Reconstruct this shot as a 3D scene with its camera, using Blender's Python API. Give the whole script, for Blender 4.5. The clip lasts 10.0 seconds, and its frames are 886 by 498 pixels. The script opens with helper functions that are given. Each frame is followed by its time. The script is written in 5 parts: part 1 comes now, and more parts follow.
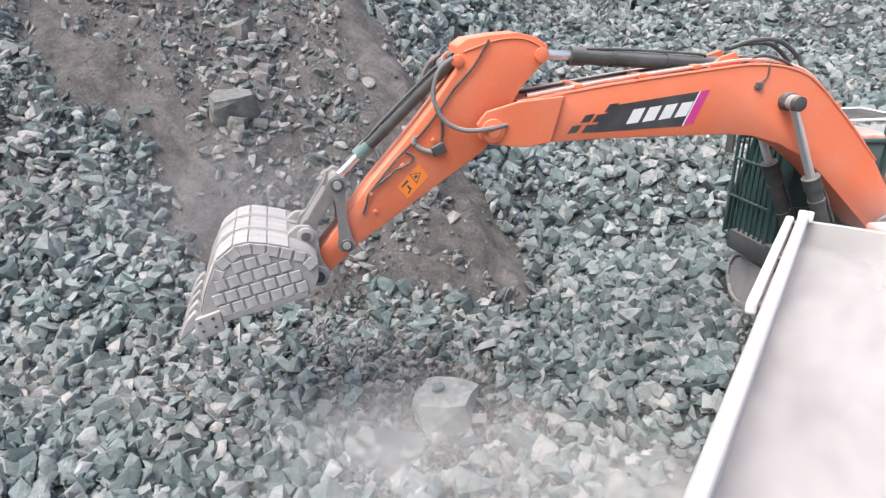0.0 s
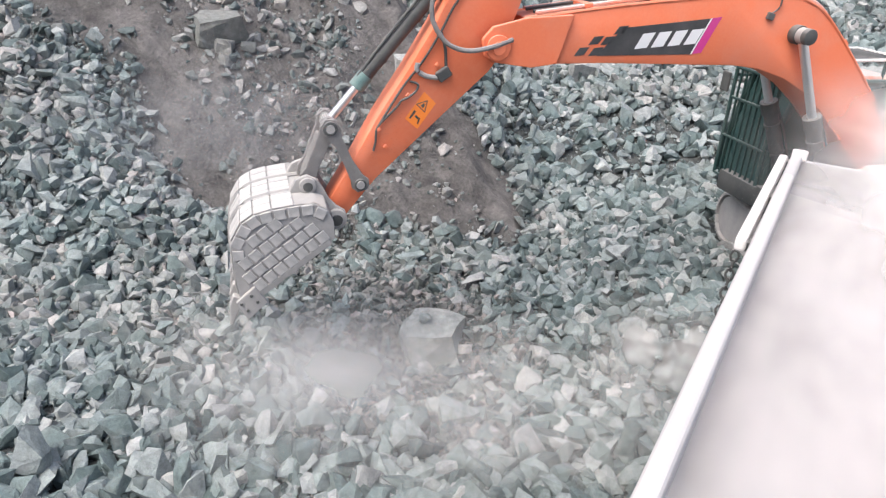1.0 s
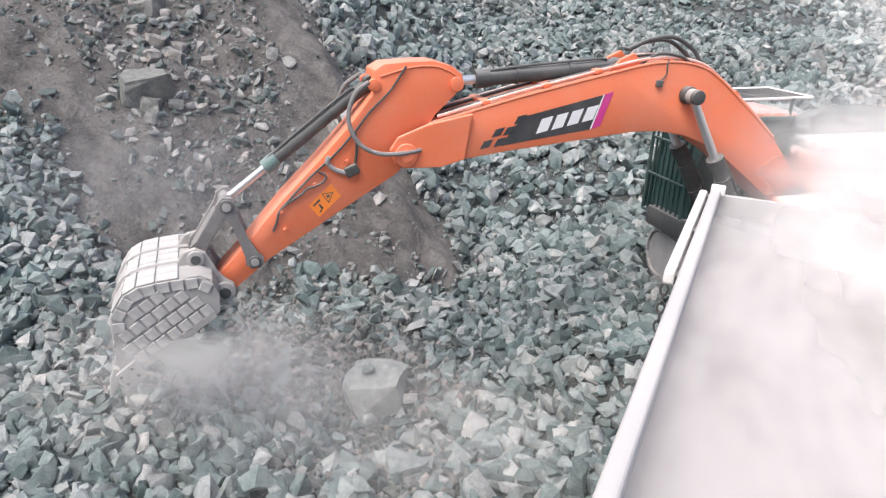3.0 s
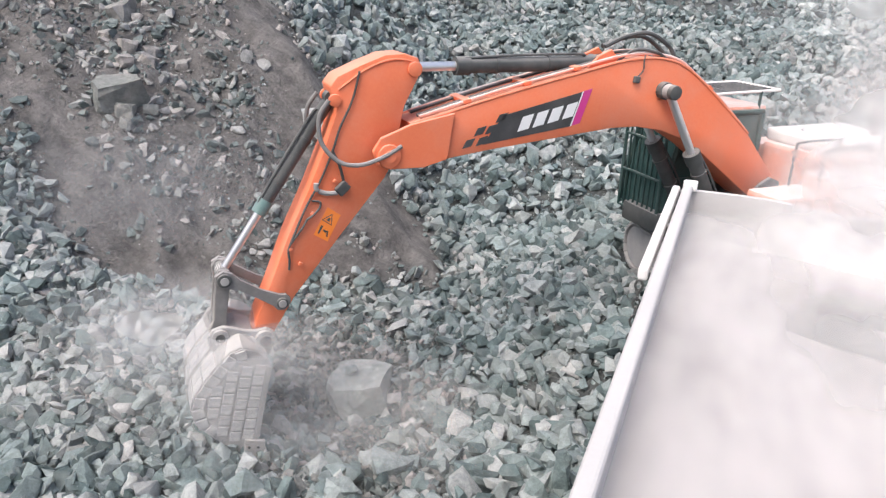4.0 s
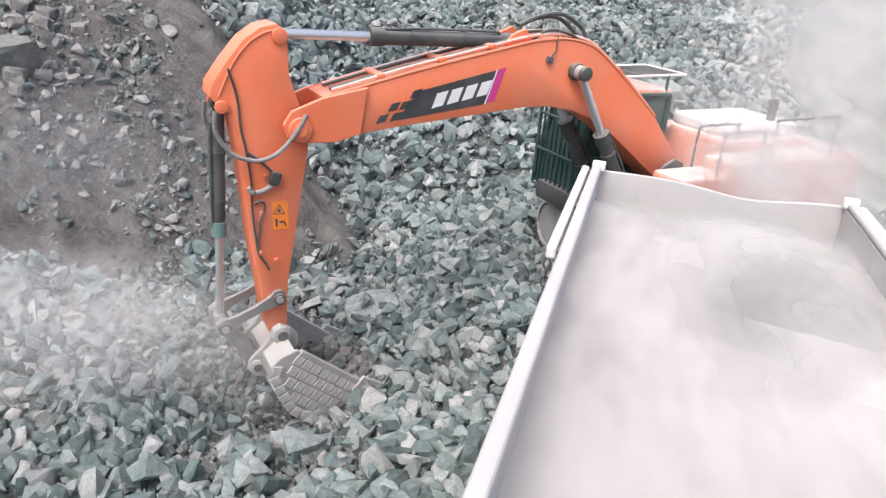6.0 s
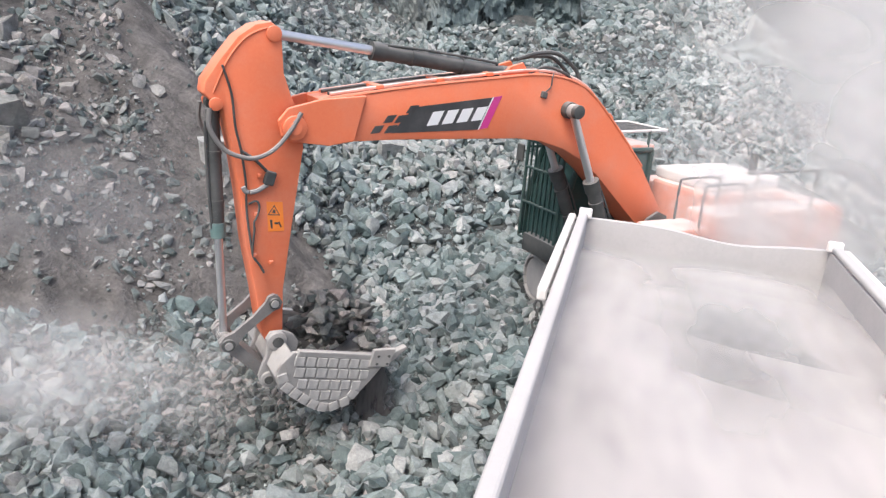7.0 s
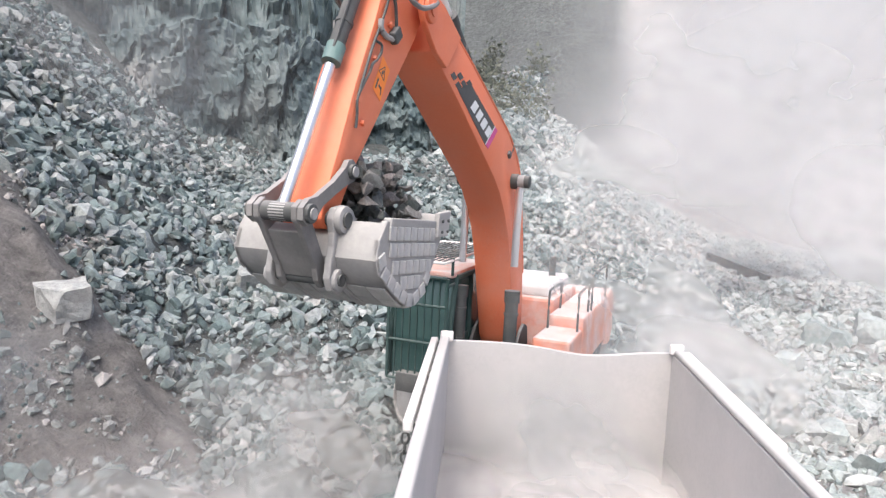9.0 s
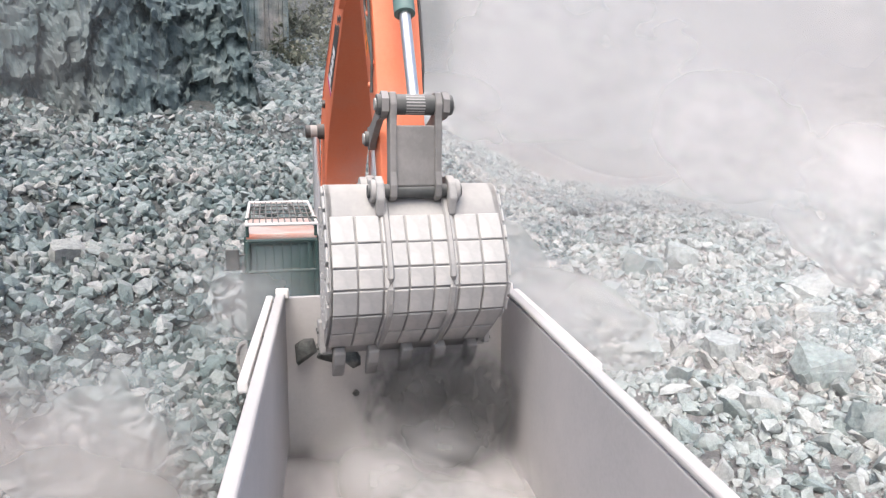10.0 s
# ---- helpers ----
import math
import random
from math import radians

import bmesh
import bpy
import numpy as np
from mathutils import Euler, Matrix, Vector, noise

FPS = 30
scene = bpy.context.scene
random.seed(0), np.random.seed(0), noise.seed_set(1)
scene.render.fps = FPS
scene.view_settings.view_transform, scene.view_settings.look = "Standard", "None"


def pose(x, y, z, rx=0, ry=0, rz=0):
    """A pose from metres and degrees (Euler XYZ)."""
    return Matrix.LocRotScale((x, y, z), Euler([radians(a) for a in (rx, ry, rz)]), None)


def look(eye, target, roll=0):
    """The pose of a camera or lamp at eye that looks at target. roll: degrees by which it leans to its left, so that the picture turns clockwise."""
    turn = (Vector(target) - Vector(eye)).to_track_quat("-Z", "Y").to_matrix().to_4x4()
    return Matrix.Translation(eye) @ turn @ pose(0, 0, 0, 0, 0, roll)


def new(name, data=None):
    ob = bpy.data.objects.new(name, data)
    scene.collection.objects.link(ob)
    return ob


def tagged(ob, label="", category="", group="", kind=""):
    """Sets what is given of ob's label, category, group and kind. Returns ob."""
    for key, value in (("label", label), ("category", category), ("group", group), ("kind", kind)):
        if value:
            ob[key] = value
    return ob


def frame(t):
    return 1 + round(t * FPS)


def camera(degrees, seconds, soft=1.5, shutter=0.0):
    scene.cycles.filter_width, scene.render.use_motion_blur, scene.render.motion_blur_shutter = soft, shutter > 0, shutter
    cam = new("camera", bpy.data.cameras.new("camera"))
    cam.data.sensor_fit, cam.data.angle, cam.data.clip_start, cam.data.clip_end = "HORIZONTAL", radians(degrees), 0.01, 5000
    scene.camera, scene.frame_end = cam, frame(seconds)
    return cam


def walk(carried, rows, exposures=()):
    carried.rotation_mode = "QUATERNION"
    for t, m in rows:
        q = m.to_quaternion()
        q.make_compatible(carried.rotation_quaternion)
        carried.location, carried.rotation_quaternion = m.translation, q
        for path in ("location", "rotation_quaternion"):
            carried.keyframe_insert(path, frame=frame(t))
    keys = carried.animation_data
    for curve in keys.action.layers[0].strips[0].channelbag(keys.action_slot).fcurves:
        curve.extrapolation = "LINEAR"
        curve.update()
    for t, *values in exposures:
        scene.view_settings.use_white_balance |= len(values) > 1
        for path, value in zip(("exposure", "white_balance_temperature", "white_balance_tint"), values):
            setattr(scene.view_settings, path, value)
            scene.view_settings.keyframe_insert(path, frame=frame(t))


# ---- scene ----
DEG = 64.66
cam = camera(DEG, 10.0, soft=1.3)
PATH = [  # seconds, x, y, z, then the turn in degrees: tilt, lean, heading
    (0, -0.059, 0.003, 5.188, 30.17, -19.93, 1.71),
    (0.5, -0.080, 0.002, 5.153, 30.53, -24.22, 2.96),
    (1, -0.080, 0.015, 5.136, 28.88, -25.20, 3.63),
    (1.5, -0.053, 0.021, 5.135, 26.82, -25.14, 3.84),
    (2, -0.048, 0.017, 5.135, 25.45, -24.94, 3.97),
    (2.5, -0.027, -0.006, 5.147, 23.97, -21.45, 4.96),
    (3, -0.049, 0.022, 5.143, 23.85, -21.08, 2.61),
    (4.5, -0.003, -0.039, 5.235, 21.30, -22.20, 2.24),
    (5, -0.009, -0.015, 5.237, 19.51, -25.34, 3.29),
    (5.5, 0.028, 0.036, 5.254, 16.00, -24.19, 5.21),
    (7, 0.003, 0.008, 5.060, 13.98, -17.66, 4.57),
    (7.5, -0.009, -0.007, 5.105, 15.55, -12.32, 3.24),
    (8, -0.007, -0.013, 5.130, 12.91, -10.33, 3.74),
    (8.5, 0.012, -0.029, 5.186, 8.77, -9.14, 3.66),
    (9, 0.062, 0.031, 5.145, 3.58, -7.19, 2.58),
    (9.5, 0.125, 0.043, 5.138, -5.83, -8.60, 1.40),
    (10, 0.181, 0.026, 5.114, -9.37, -10.56, 0.64),
]
def cam_pose(x, y, z, yaw, pitch, roll):
    yw, pt = radians(yaw), radians(pitch)
    ahead = Vector((-math.sin(yw) * math.cos(pt), math.cos(yw) * math.cos(pt), math.sin(pt)))
    return look((x, y, z), Vector((x, y, z)) + ahead, roll)


walk(cam, [(r[0], cam_pose(*r[1:])) for r in PATH], exposures=[(0, 1.04), (1, 1.02), (2.5, 0.94), (7, 0.94), (7.5, 1.02), (8, 1.12), (8.5, 1.16), (9, 1.06), (9.5, 1.0), (10, 0.98)])

# ---------------------------------------------------------------- light
world = bpy.data.worlds.new("world")
scene.world = world
world.use_nodes = True
wn = world.node_tree.nodes
sky = wn.new("ShaderNodeTexSky")
sky.sky_type, sky.sun_disc = "NISHITA", False
sky.sun_elevation, sky.sun_rotation = radians(58), radians(200)
sky.air_density, sky.dust_density, sky.ozone_density = 1.0, 4.0, 0.6
wn["Background"].inputs["Strength"].default_value = 0.13
world.node_tree.links.new(sky.outputs[0], wn["Background"].inputs["Color"])
sun = new("sun", bpy.data.lights.new("sun", "SUN"))
sun.data.energy, sun.data.angle, sun.data.color = 1.5, radians(48), (1.0, 0.975, 0.95)
sun.matrix_basis = look((0, 0, 60), Vector((0, 0, 60)) - Vector((math.sin(radians(200)) * math.cos(radians(58)), math.cos(radians(200)) * math.cos(radians(58)), math.sin(radians(58)))))


# ---------------------------------------------------------------- materials
def material(name, rough=0.8, metal=0.0):
    m = bpy.data.materials.new(name)
    m.use_nodes = True
    b = m.node_tree.nodes["Principled BSDF"]
    b.inputs["Roughness"].default_value, b.inputs["Metallic"].default_value = rough, metal
    return m, m.node_tree, b


def node(tree, kind, **sockets):
    n = tree.nodes.new(kind)
    for k, v in sockets.items():
        n.inputs[k.replace("_", " ")].default_value = v
    return n


def ramp(tree, fac, stops):
    r = tree.nodes.new("ShaderNodeValToRGB")
    while len(r.color_ramp.elements) < len(stops):
        r.color_ramp.elements.new(0.5)
    for e, (p, c) in zip(r.color_ramp.elements, stops):
        e.position, e.color = p, (*c, 1)
    tree.links.new(fac, r.inputs[0])
    return r.outputs[0]


def mix(tree, fac, a, b, mode="MIX"):
    m = tree.nodes.new("ShaderNodeMix")
    m.data_type, m.blend_type = "RGBA", mode
    for sock, v in ((m.inputs[0], fac), (m.inputs[6], a), (m.inputs[7], b)):
        if isinstance(v, (float, int)):
            sock.default_value = v
        elif isinstance(v, tuple):
            sock.default_value = (*v, 1)
        else:
            tree.links.new(v, sock)
    return m.outputs[2]


def noise_of(tree, scale, detail=5.0, rough=0.55, space="Object"):
    tc = tree.nodes.new("ShaderNodeTexCoord")
    n = node(tree, "ShaderNodeTexNoise", Scale=scale, Detail=detail, Roughness=rough)
    tree.links.new(tc.outputs[space], n.inputs["Vector"])
    return n.outputs[0]


def bump(tree, b, height, strength=0.4, distance=0.02):
    n = node(tree, "ShaderNodeBump", Strength=strength, Distance=distance)
    tree.links.new(height, n.inputs["Height"])
    tree.links.new(n.outputs[0], b.inputs["Normal"])


def stone_material(name, per_object=False, tint=(1, 1, 1)):
    m, t, b = material(name, 0.92)
    if per_object:
        rnd = t.nodes.new("ShaderNodeObjectInfo").outputs["Random"]
    else:
        rnd = t.nodes.new("ShaderNodeNewGeometry").outputs["Random Per Island"]
    if name.startswith(("pale", "dusty")):
        lift = t.nodes.new("ShaderNodeMapRange")
        lift.inputs["To Min"].default_value, lift.inputs["To Max"].default_value = (0.42, 0.86) if name.startswith("dusty") else (0.5, 0.85)
        t.links.new(rnd, lift.inputs["Value"])
        rnd = lift.outputs[0]
    tones = ((0, (0.068, 0.096, 0.096)), (0.3, (0.139, 0.183, 0.183)), (0.6, (0.230, 0.275, 0.273)), (0.88, (0.312, 0.340, 0.337)), (1, (0.39, 0.40, 0.395)))
    base = ramp(t, rnd, [(k, tuple(c * w for c, w in zip(tone, tint))) for k, tone in tones])
    fine, grain = noise_of(t, 7.0, 7.0, 0.7), noise_of(t, 38.0, 4.0, 0.7)
    blot = noise_of(t, 2.2, 3.0)
    c = mix(t, 0.75, base, ramp(t, fine, [(0.3, (0.28, 0.29, 0.29)), (0.7, (0.76, 0.76, 0.76))]), "OVERLAY")
    c = mix(t, 0.5, c, ramp(t, grain, [(0.3, (0.34, 0.34, 0.34)), (0.7, (0.66, 0.66, 0.66))]), "OVERLAY")
    c = mix(t, ramp(t, blot, [(0.48, (0, 0, 0)), (0.75, (0.45, 0.45, 0.45))]), c, tuple(k * w for k, w in zip((0.325, 0.33, 0.325), tint)))
    if not per_object:
        patch = noise_of(t, 0.32, 2.0, 0.5)
        c = mix(t, ramp(t, patch, [(0.46, (0, 0, 0)), (0.62, (0.55, 0.55, 0.55))]), c, mix(t, 1.0, c, (1.08, 0.94, 0.90), "MULTIPLY"))
    t.links.new(c, b.inputs["Base Color"])
    bump(t, b, mix(t, 0.3, fine, grain), 0.9, 0.06)
    return m


def ground_material():
    m, t, b = material("ground", 0.95)
    at = t.nodes.new("ShaderNodeAttribute")
    at.attribute_name = "soil"
    big, mid, fine = noise_of(t, 0.35, 4), noise_of(t, 2.5, 6, 0.65), noise_of(t, 16.0, 5, 0.7)
    tc = t.nodes.new("ShaderNodeTexCoord")
    turn = node(t, "ShaderNodeMapping", Rotation=(0, 0, radians(44)), Scale=(0.45, 3.2, 1.2))
    streak = node(t, "ShaderNodeTexNoise", Scale=1.3, Detail=5.0, Roughness=0.62, Distortion=0.4)
    t.links.new(tc.outputs["Object"], turn.inputs[0])
    t.links.new(turn.outputs[0], streak.inputs["Vector"])
    soil = ramp(t, mid, [(0.3, (0.095, 0.090, 0.087)), (0.5, (0.157, 0.148, 0.143)), (0.72, (0.225, 0.214, 0.207))])
    soil = mix(t, 0.55, soil, ramp(t, streak.outputs[0], [(0.32, (0.30, 0.30, 0.30)), (0.66, (0.68, 0.67, 0.66))]), "OVERLAY")
    grit = ramp(t, mid, [(0.3, (0.055, 0.06, 0.06)), (0.55, (0.11, 0.118, 0.116)), (0.8, (0.20, 0.205, 0.20))])
    c = mix(t, at.outputs["Fac"], grit, soil)
    dusty = t.nodes.new("ShaderNodeAttribute")
    dusty.attribute_name = "dusty"
    c = mix(t, dusty.outputs["Fac"], c, ramp(t, mid, [(0.3, (0.30, 0.285, 0.275)), (0.7, (0.50, 0.475, 0.46))]))
    c = mix(t, 0.5, c, ramp(t, fine, [(0.3, (0.3, 0.3, 0.3)), (0.7, (0.78, 0.78, 0.78))]), "OVERLAY")
    c = mix(t, 0.35, c, ramp(t, big, [(0.35, (0.36, 0.36, 0.36)), (0.65, (0.66, 0.65, 0.64))]), "OVERLAY")
    t.links.new(c, b.inputs["Base Color"])
    h = mix(t, 0.4, mid, fine)
    bump(t, b, h, 1.0, 0.28)
    return m


def cliff_material():
    m, t, b = material("cliff_rock", 0.9)
    tc = t.nodes.new("ShaderNodeTexCoord")
    mp = node(t, "ShaderNodeMapping", Scale=(1.0, 1.0, 0.75))
    t.links.new(tc.outputs["Object"], mp.inputs[0])
    n1 = node(t, "ShaderNodeTexNoise", Scale=0.9, Detail=8.0, Roughness=0.68)
    n2 = node(t, "ShaderNodeTexVoronoi", Scale=0.8)
    n3 = node(t, "ShaderNodeTexNoise", Scale=0.16, Detail=3.0)
    for n in (n1, n2):
        t.links.new(mp.outputs[0], n.inputs["Vector"])
    t.links.new(tc.outputs["Object"], n3.inputs["Vector"])
    c = ramp(t, n1.outputs[0], [(0.28, (0.035, 0.055, 0.06)), (0.45, (0.085, 0.118, 0.122)), (0.6, (0.15, 0.185, 0.187)), (0.8, (0.26, 0.28, 0.275))])
    c = mix(t, ramp(t, n3.outputs[0], [(0.56, (0, 0, 0)), (0.76, (0.3, 0.3, 0.3))]), c, (0.28, 0.265, 0.25))
    for key, tone in (("pale", (0.30, 0.28, 0.268)), ("rust", (0.27, 0.215, 0.19))):
        at = t.nodes.new("ShaderNodeAttribute")
        at.attribute_name = key
        part_of = mix(t, 1.0, at.outputs["Fac"], ramp(t, n1.outputs[0], [(0.3, (0.25, 0.25, 0.25)), (0.65, (0.85, 0.85, 0.85))]), "MULTIPLY")
        c = mix(t, part_of, c, tone)
    c = mix(t, 0.4, c, ramp(t, n2.outputs["Distance"], [(0.0, (0.3, 0.3, 0.3)), (0.5, (0.7, 0.7, 0.7))]), "OVERLAY")
    t.links.new(c, b.inputs["Base Color"])
    bump(t, b, n1.outputs[0], 1.0, 0.30)
    return m


def paint_material(name, colour, dusty=0.35, rough=0.5, dust=(0.50, 0.46, 0.43), metal=0.0, scale=1.6):
    m, t, b = material(name, rough, metal)
    big, fine = noise_of(t, scale, 6, 0.65), noise_of(t, 26.0, 4, 0.7)
    geo = t.nodes.new("ShaderNodeNewGeometry")
    sep = t.nodes.new("ShaderNodeSeparateXYZ")
    t.links.new(geo.outputs["Normal"], sep.inputs[0])
    up = ramp(t, sep.outputs[2], [(0.35, (0, 0, 0)), (0.9, (0.5, 0.5, 0.5))])
    blot = ramp(t, big, [(0.42, (dusty * 0.3,) * 3), (0.72, (min(1, dusty * 1.7),) * 3)])
    fac = mix(t, 1.0, blot, up, "ADD")
    c = mix(t, 0.25, colour, ramp(t, fine, [(0.3, (0.38, 0.38, 0.38)), (0.7, (0.62, 0.62, 0.62))]), "OVERLAY")
    c = mix(t, fac, c, dust)
    t.links.new(c, b.inputs["Base Color"])
    t.links.new(ramp(t, big, [(0.3, (rough,) * 3), (0.7, (min(1, rough + 0.3),) * 3)]), b.inputs["Roughness"])
    bump(t, b, fine, 0.12, 0.01)
    return m


STONE = stone_material("quarry_stone")
STONE_ONE = stone_material("quarry_stone_single", True)
# dark dug stone, its tint lowered for shade in the pit as well
STONE_DARK = stone_material("dug_shaded_stone", False, (0.80, 0.72, 0.70))
STONE_SOIL = stone_material("earthy_stone", False, (0.98, 0.89, 0.87))
STONE_DUG = stone_material("dug_stone_single", True, (0.74, 0.64, 0.62))
STONE_PALE = stone_material("dusty_stone", False, (1.6, 1.5, 1.47))
STONE_PALE_ONE = stone_material("dusty_stone_single", True, (1.6, 1.5, 1.47))
STONE_BLOCK = stone_material("pale_block", True, (1.2, 1.08, 1.05))
STONE_SLAB = stone_material("pale_slab", True, (0.98, 0.82, 0.78))
GROUND = ground_material()
CLIFF = cliff_material()
ORANGE = paint_material("orange_paint", (0.80, 0.185, 0.075), 0.16, 0.45, (0.68, 0.40, 0.31))
ORANGE_DUST = paint_material("dusty_orange_paint", (0.78, 0.22, 0.11), 0.62, 0.7, (0.72, 0.61, 0.57))
DARK = paint_material("dark_steel", (0.035, 0.04, 0.04), 0.2, 0.55, (0.28, 0.27, 0.26))
GREEN = paint_material("dark_green_guard", (0.012, 0.05, 0.045), 0.12, 0.5, (0.24, 0.26, 0.25))
STEEL = paint_material("worn_grey_steel", (0.27, 0.265, 0.26), 0.45, 0.6, (0.46, 0.44, 0.42))
LINK = paint_material("dark_worn_steel", (0.15, 0.145, 0.14), 0.4, 0.6, (0.34, 0.32, 0.31))
PLATE = paint_material("wear_plate_steel", (0.36, 0.355, 0.35), 0.5, 0.6, (0.54, 0.52, 0.50), scale=4.0)
WHITE = paint_material("dusty_white_paint", (0.78, 0.76, 0.745), 0.35, 0.6, (0.70, 0.64, 0.61))
BOX = paint_material("dusty_box_steel", (0.43, 0.42, 0.415), 0.5, 0.75, (0.53, 0.505, 0.495), scale=0.9)
TEAL = paint_material("teal_paint", (0.10, 0.19, 0.18), 0.3, 0.55, (0.30, 0.33, 0.32))
CHROME, _t, _b = material("chrome_rod", 0.34, 0.85)
_b.inputs["Base Color"].default_value = (0.72, 0.72, 0.73, 1)
RUBBER, _t, _b = material("black_rubber", 0.75)
_b.inputs["Base Color"].default_value = (0.03, 0.03, 0.03, 1)
MAGENTA = paint_material("magenta_decal", (0.62, 0.03, 0.25), 0.08, 0.45)
BLACK = paint_material("black_decal", (0.03, 0.033, 0.036), 0.1, 0.45)
LETTER = paint_material("white_decal", (0.8, 0.8, 0.8), 0.05, 0.45)
AMBER = paint_material("amber_decal", (0.95, 0.25, 0.025), 0.05, 0.5)
GLASS, _t, _b = material("tinted_cab_glass", 0.08)
_b.inputs["Base Color"].default_value = (0.05, 0.10, 0.095, 1)


# ---------------------------------------------------------------- mesh helpers
def part(name, bm, mat, parent=None, label="", smooth=False):
    me = bpy.data.meshes.new(name)
    bmesh.ops.recalc_face_normals(bm, faces=bm.faces)
    bm.to_mesh(me)
    bm.free()
    me.materials.append(mat)
    if smooth:
        me.polygons.foreach_set("use_smooth", [True] * len(me.polygons))
        me.set_sharp_from_angle(angle=radians(40))
    ob = new(name, me)
    if parent is not None:
        ob.parent = parent
    return tagged(ob, label)


def soften(bm, width, segments=2, angle=30):
    edges = [e for e in bm.edges if len(e.link_faces) == 2 and e.calc_face_angle(0) > radians(angle)]
    bmesh.ops.bevel(bm, geom=edges, offset=width, segments=segments, affect="EDGES", profile=0.5, clamp_overlap=True)
    return bm


def add_box(bm, size, at=(0, 0, 0), turn=None):
    m = Matrix.Translation(at) @ (turn or Matrix()) @ Matrix.Diagonal((*size, 1))
    return bmesh.ops.create_cube(bm, size=1.0, matrix=m)["verts"]


def block(size, at=(0, 0, 0), bevel=0.02, turn=None):
    bm = bmesh.new()
    add_box(bm, size, at, turn)
    return soften(bm, bevel) if bevel else bm


def add_prism(bm, outline, y0, y1):
    """An outline in x, z pulled from y0 to y1."""
    a = [bm.verts.new((x, y0, z)) for x, z in outline]
    b = [bm.verts.new((x, y1, z)) for x, z in outline]
    n = len(a)
    bm.faces.new(a)
    bm.faces.new(b[::-1])
    for i in range(n):
        bm.faces.new((a[i], b[i], b[(i + 1) % n], a[(i + 1) % n]))


def prism(outline, y0, y1, bevel=0.015):
    bm = bmesh.new()
    add_prism(bm, outline, y0, y1)
    bmesh.ops.recalc_face_normals(bm, faces=bm.faces)
    return soften(bm, bevel) if bevel else bm


def add_rod(bm, a, b, r, r2=None, seg=16):
    a, b = Vector(a), Vector(b)
    d = b - a
    m = Matrix.Translation((a + b) / 2) @ d.to_track_quat("Z", "Y").to_matrix().to_4x4()
    bmesh.ops.create_cone(bm, cap_ends=True, segments=seg, radius1=r, radius2=r if r2 is None else r2, depth=d.length, matrix=m)


def rods(pairs, r, seg=12):
    bm = bmesh.new()
    for a, b in pairs:
        add_rod(bm, a, b, r, None, seg)
    return bm


def hose(points, r, seg=8, steps=6):
    """A tube through the points, rounded by a smooth curve."""
    p = [Vector(q) for q in points]
    p = [p[0] * 2 - p[1]] + p + [p[-1] * 2 - p[-2]]
    line = []
    for i in range(1, len(p) - 2):
        for k in range(steps):
            t = k / steps
            line.append(0.5 * (2 * p[i] + (p[i + 1] - p[i - 1]) * t + (2 * p[i - 1] - 5 * p[i] + 4 * p[i + 1] - p[i + 2]) * t * t + (3 * p[i] - p[i - 1] - 3 * p[i + 1] + p[i + 2]) * t ** 3))
    line.append(p[-2])
    bm = bmesh.new()
    rings = []
    for i, q in enumerate(line):
        d = line[min(i + 1, len(line) - 1)] - line[max(i - 1, 0)]
        f = d.to_track_quat("Z", "Y").to_matrix()
        rings.append([bm.verts.new(q + f @ Vector((r * math.cos(a), r * math.sin(a), 0))) for a in (2 * math.pi * k / seg for k in range(seg))])
    for a, b in zip(rings, rings[1:]):
        for k in range(seg):
            bm.faces.new((a[k], a[(k + 1) % seg], b[(k + 1) % seg], b[k]))
    bm.faces.new(rings[0])
    bm.faces.new(rings[-1][::-1])
    return bm


def empty(name, m, label, category, group="", kind=""):
    e = new(name)
    e.matrix_basis = m
    e.empty_display_size = 0.3
    return tagged(e, label, category, group, kind)


def inside(poly, x, z):
    hit = False
    for (x1, z1), (x2, z2) in zip(poly, poly[1:] + poly[:1]):
        if (z1 > z) != (z2 > z) and x < (x2 - x1) * (z - z1) / (z2 - z1) + x1:
            hit = not hit
    return hit


# ---------------------------------------------------------------- the lie of the land
EX, EY, PAD, TRACK = 0.377, 12.08, 0.30, 303
BASE = -0.35
TIP = np.array((-4.6, 11.15))


def sm(a, b, x):
    k = np.clip((x - a) / (b - a), 0, 1)
    return k * k * (3 - 2 * k)


_rng = np.random.RandomState(7)
_oct = [(_rng.uniform(0, 6.28), _rng.uniform(0, 6.28), _rng.uniform(0, 6.28)) for _ in range(60)]


def wavy(x, y, size, k0=0):
    """A smooth uneven field between about -1 and 1."""
    z = 0 * x
    for a, p, q in _oct[k0:k0 + 9]:
        w = 6.283 / size * (0.7 + 0.6 * (p / 6.283))
        z = z + np.sin((x * np.cos(a) + y * np.sin(a)) * w + q)
    return z / 4.0


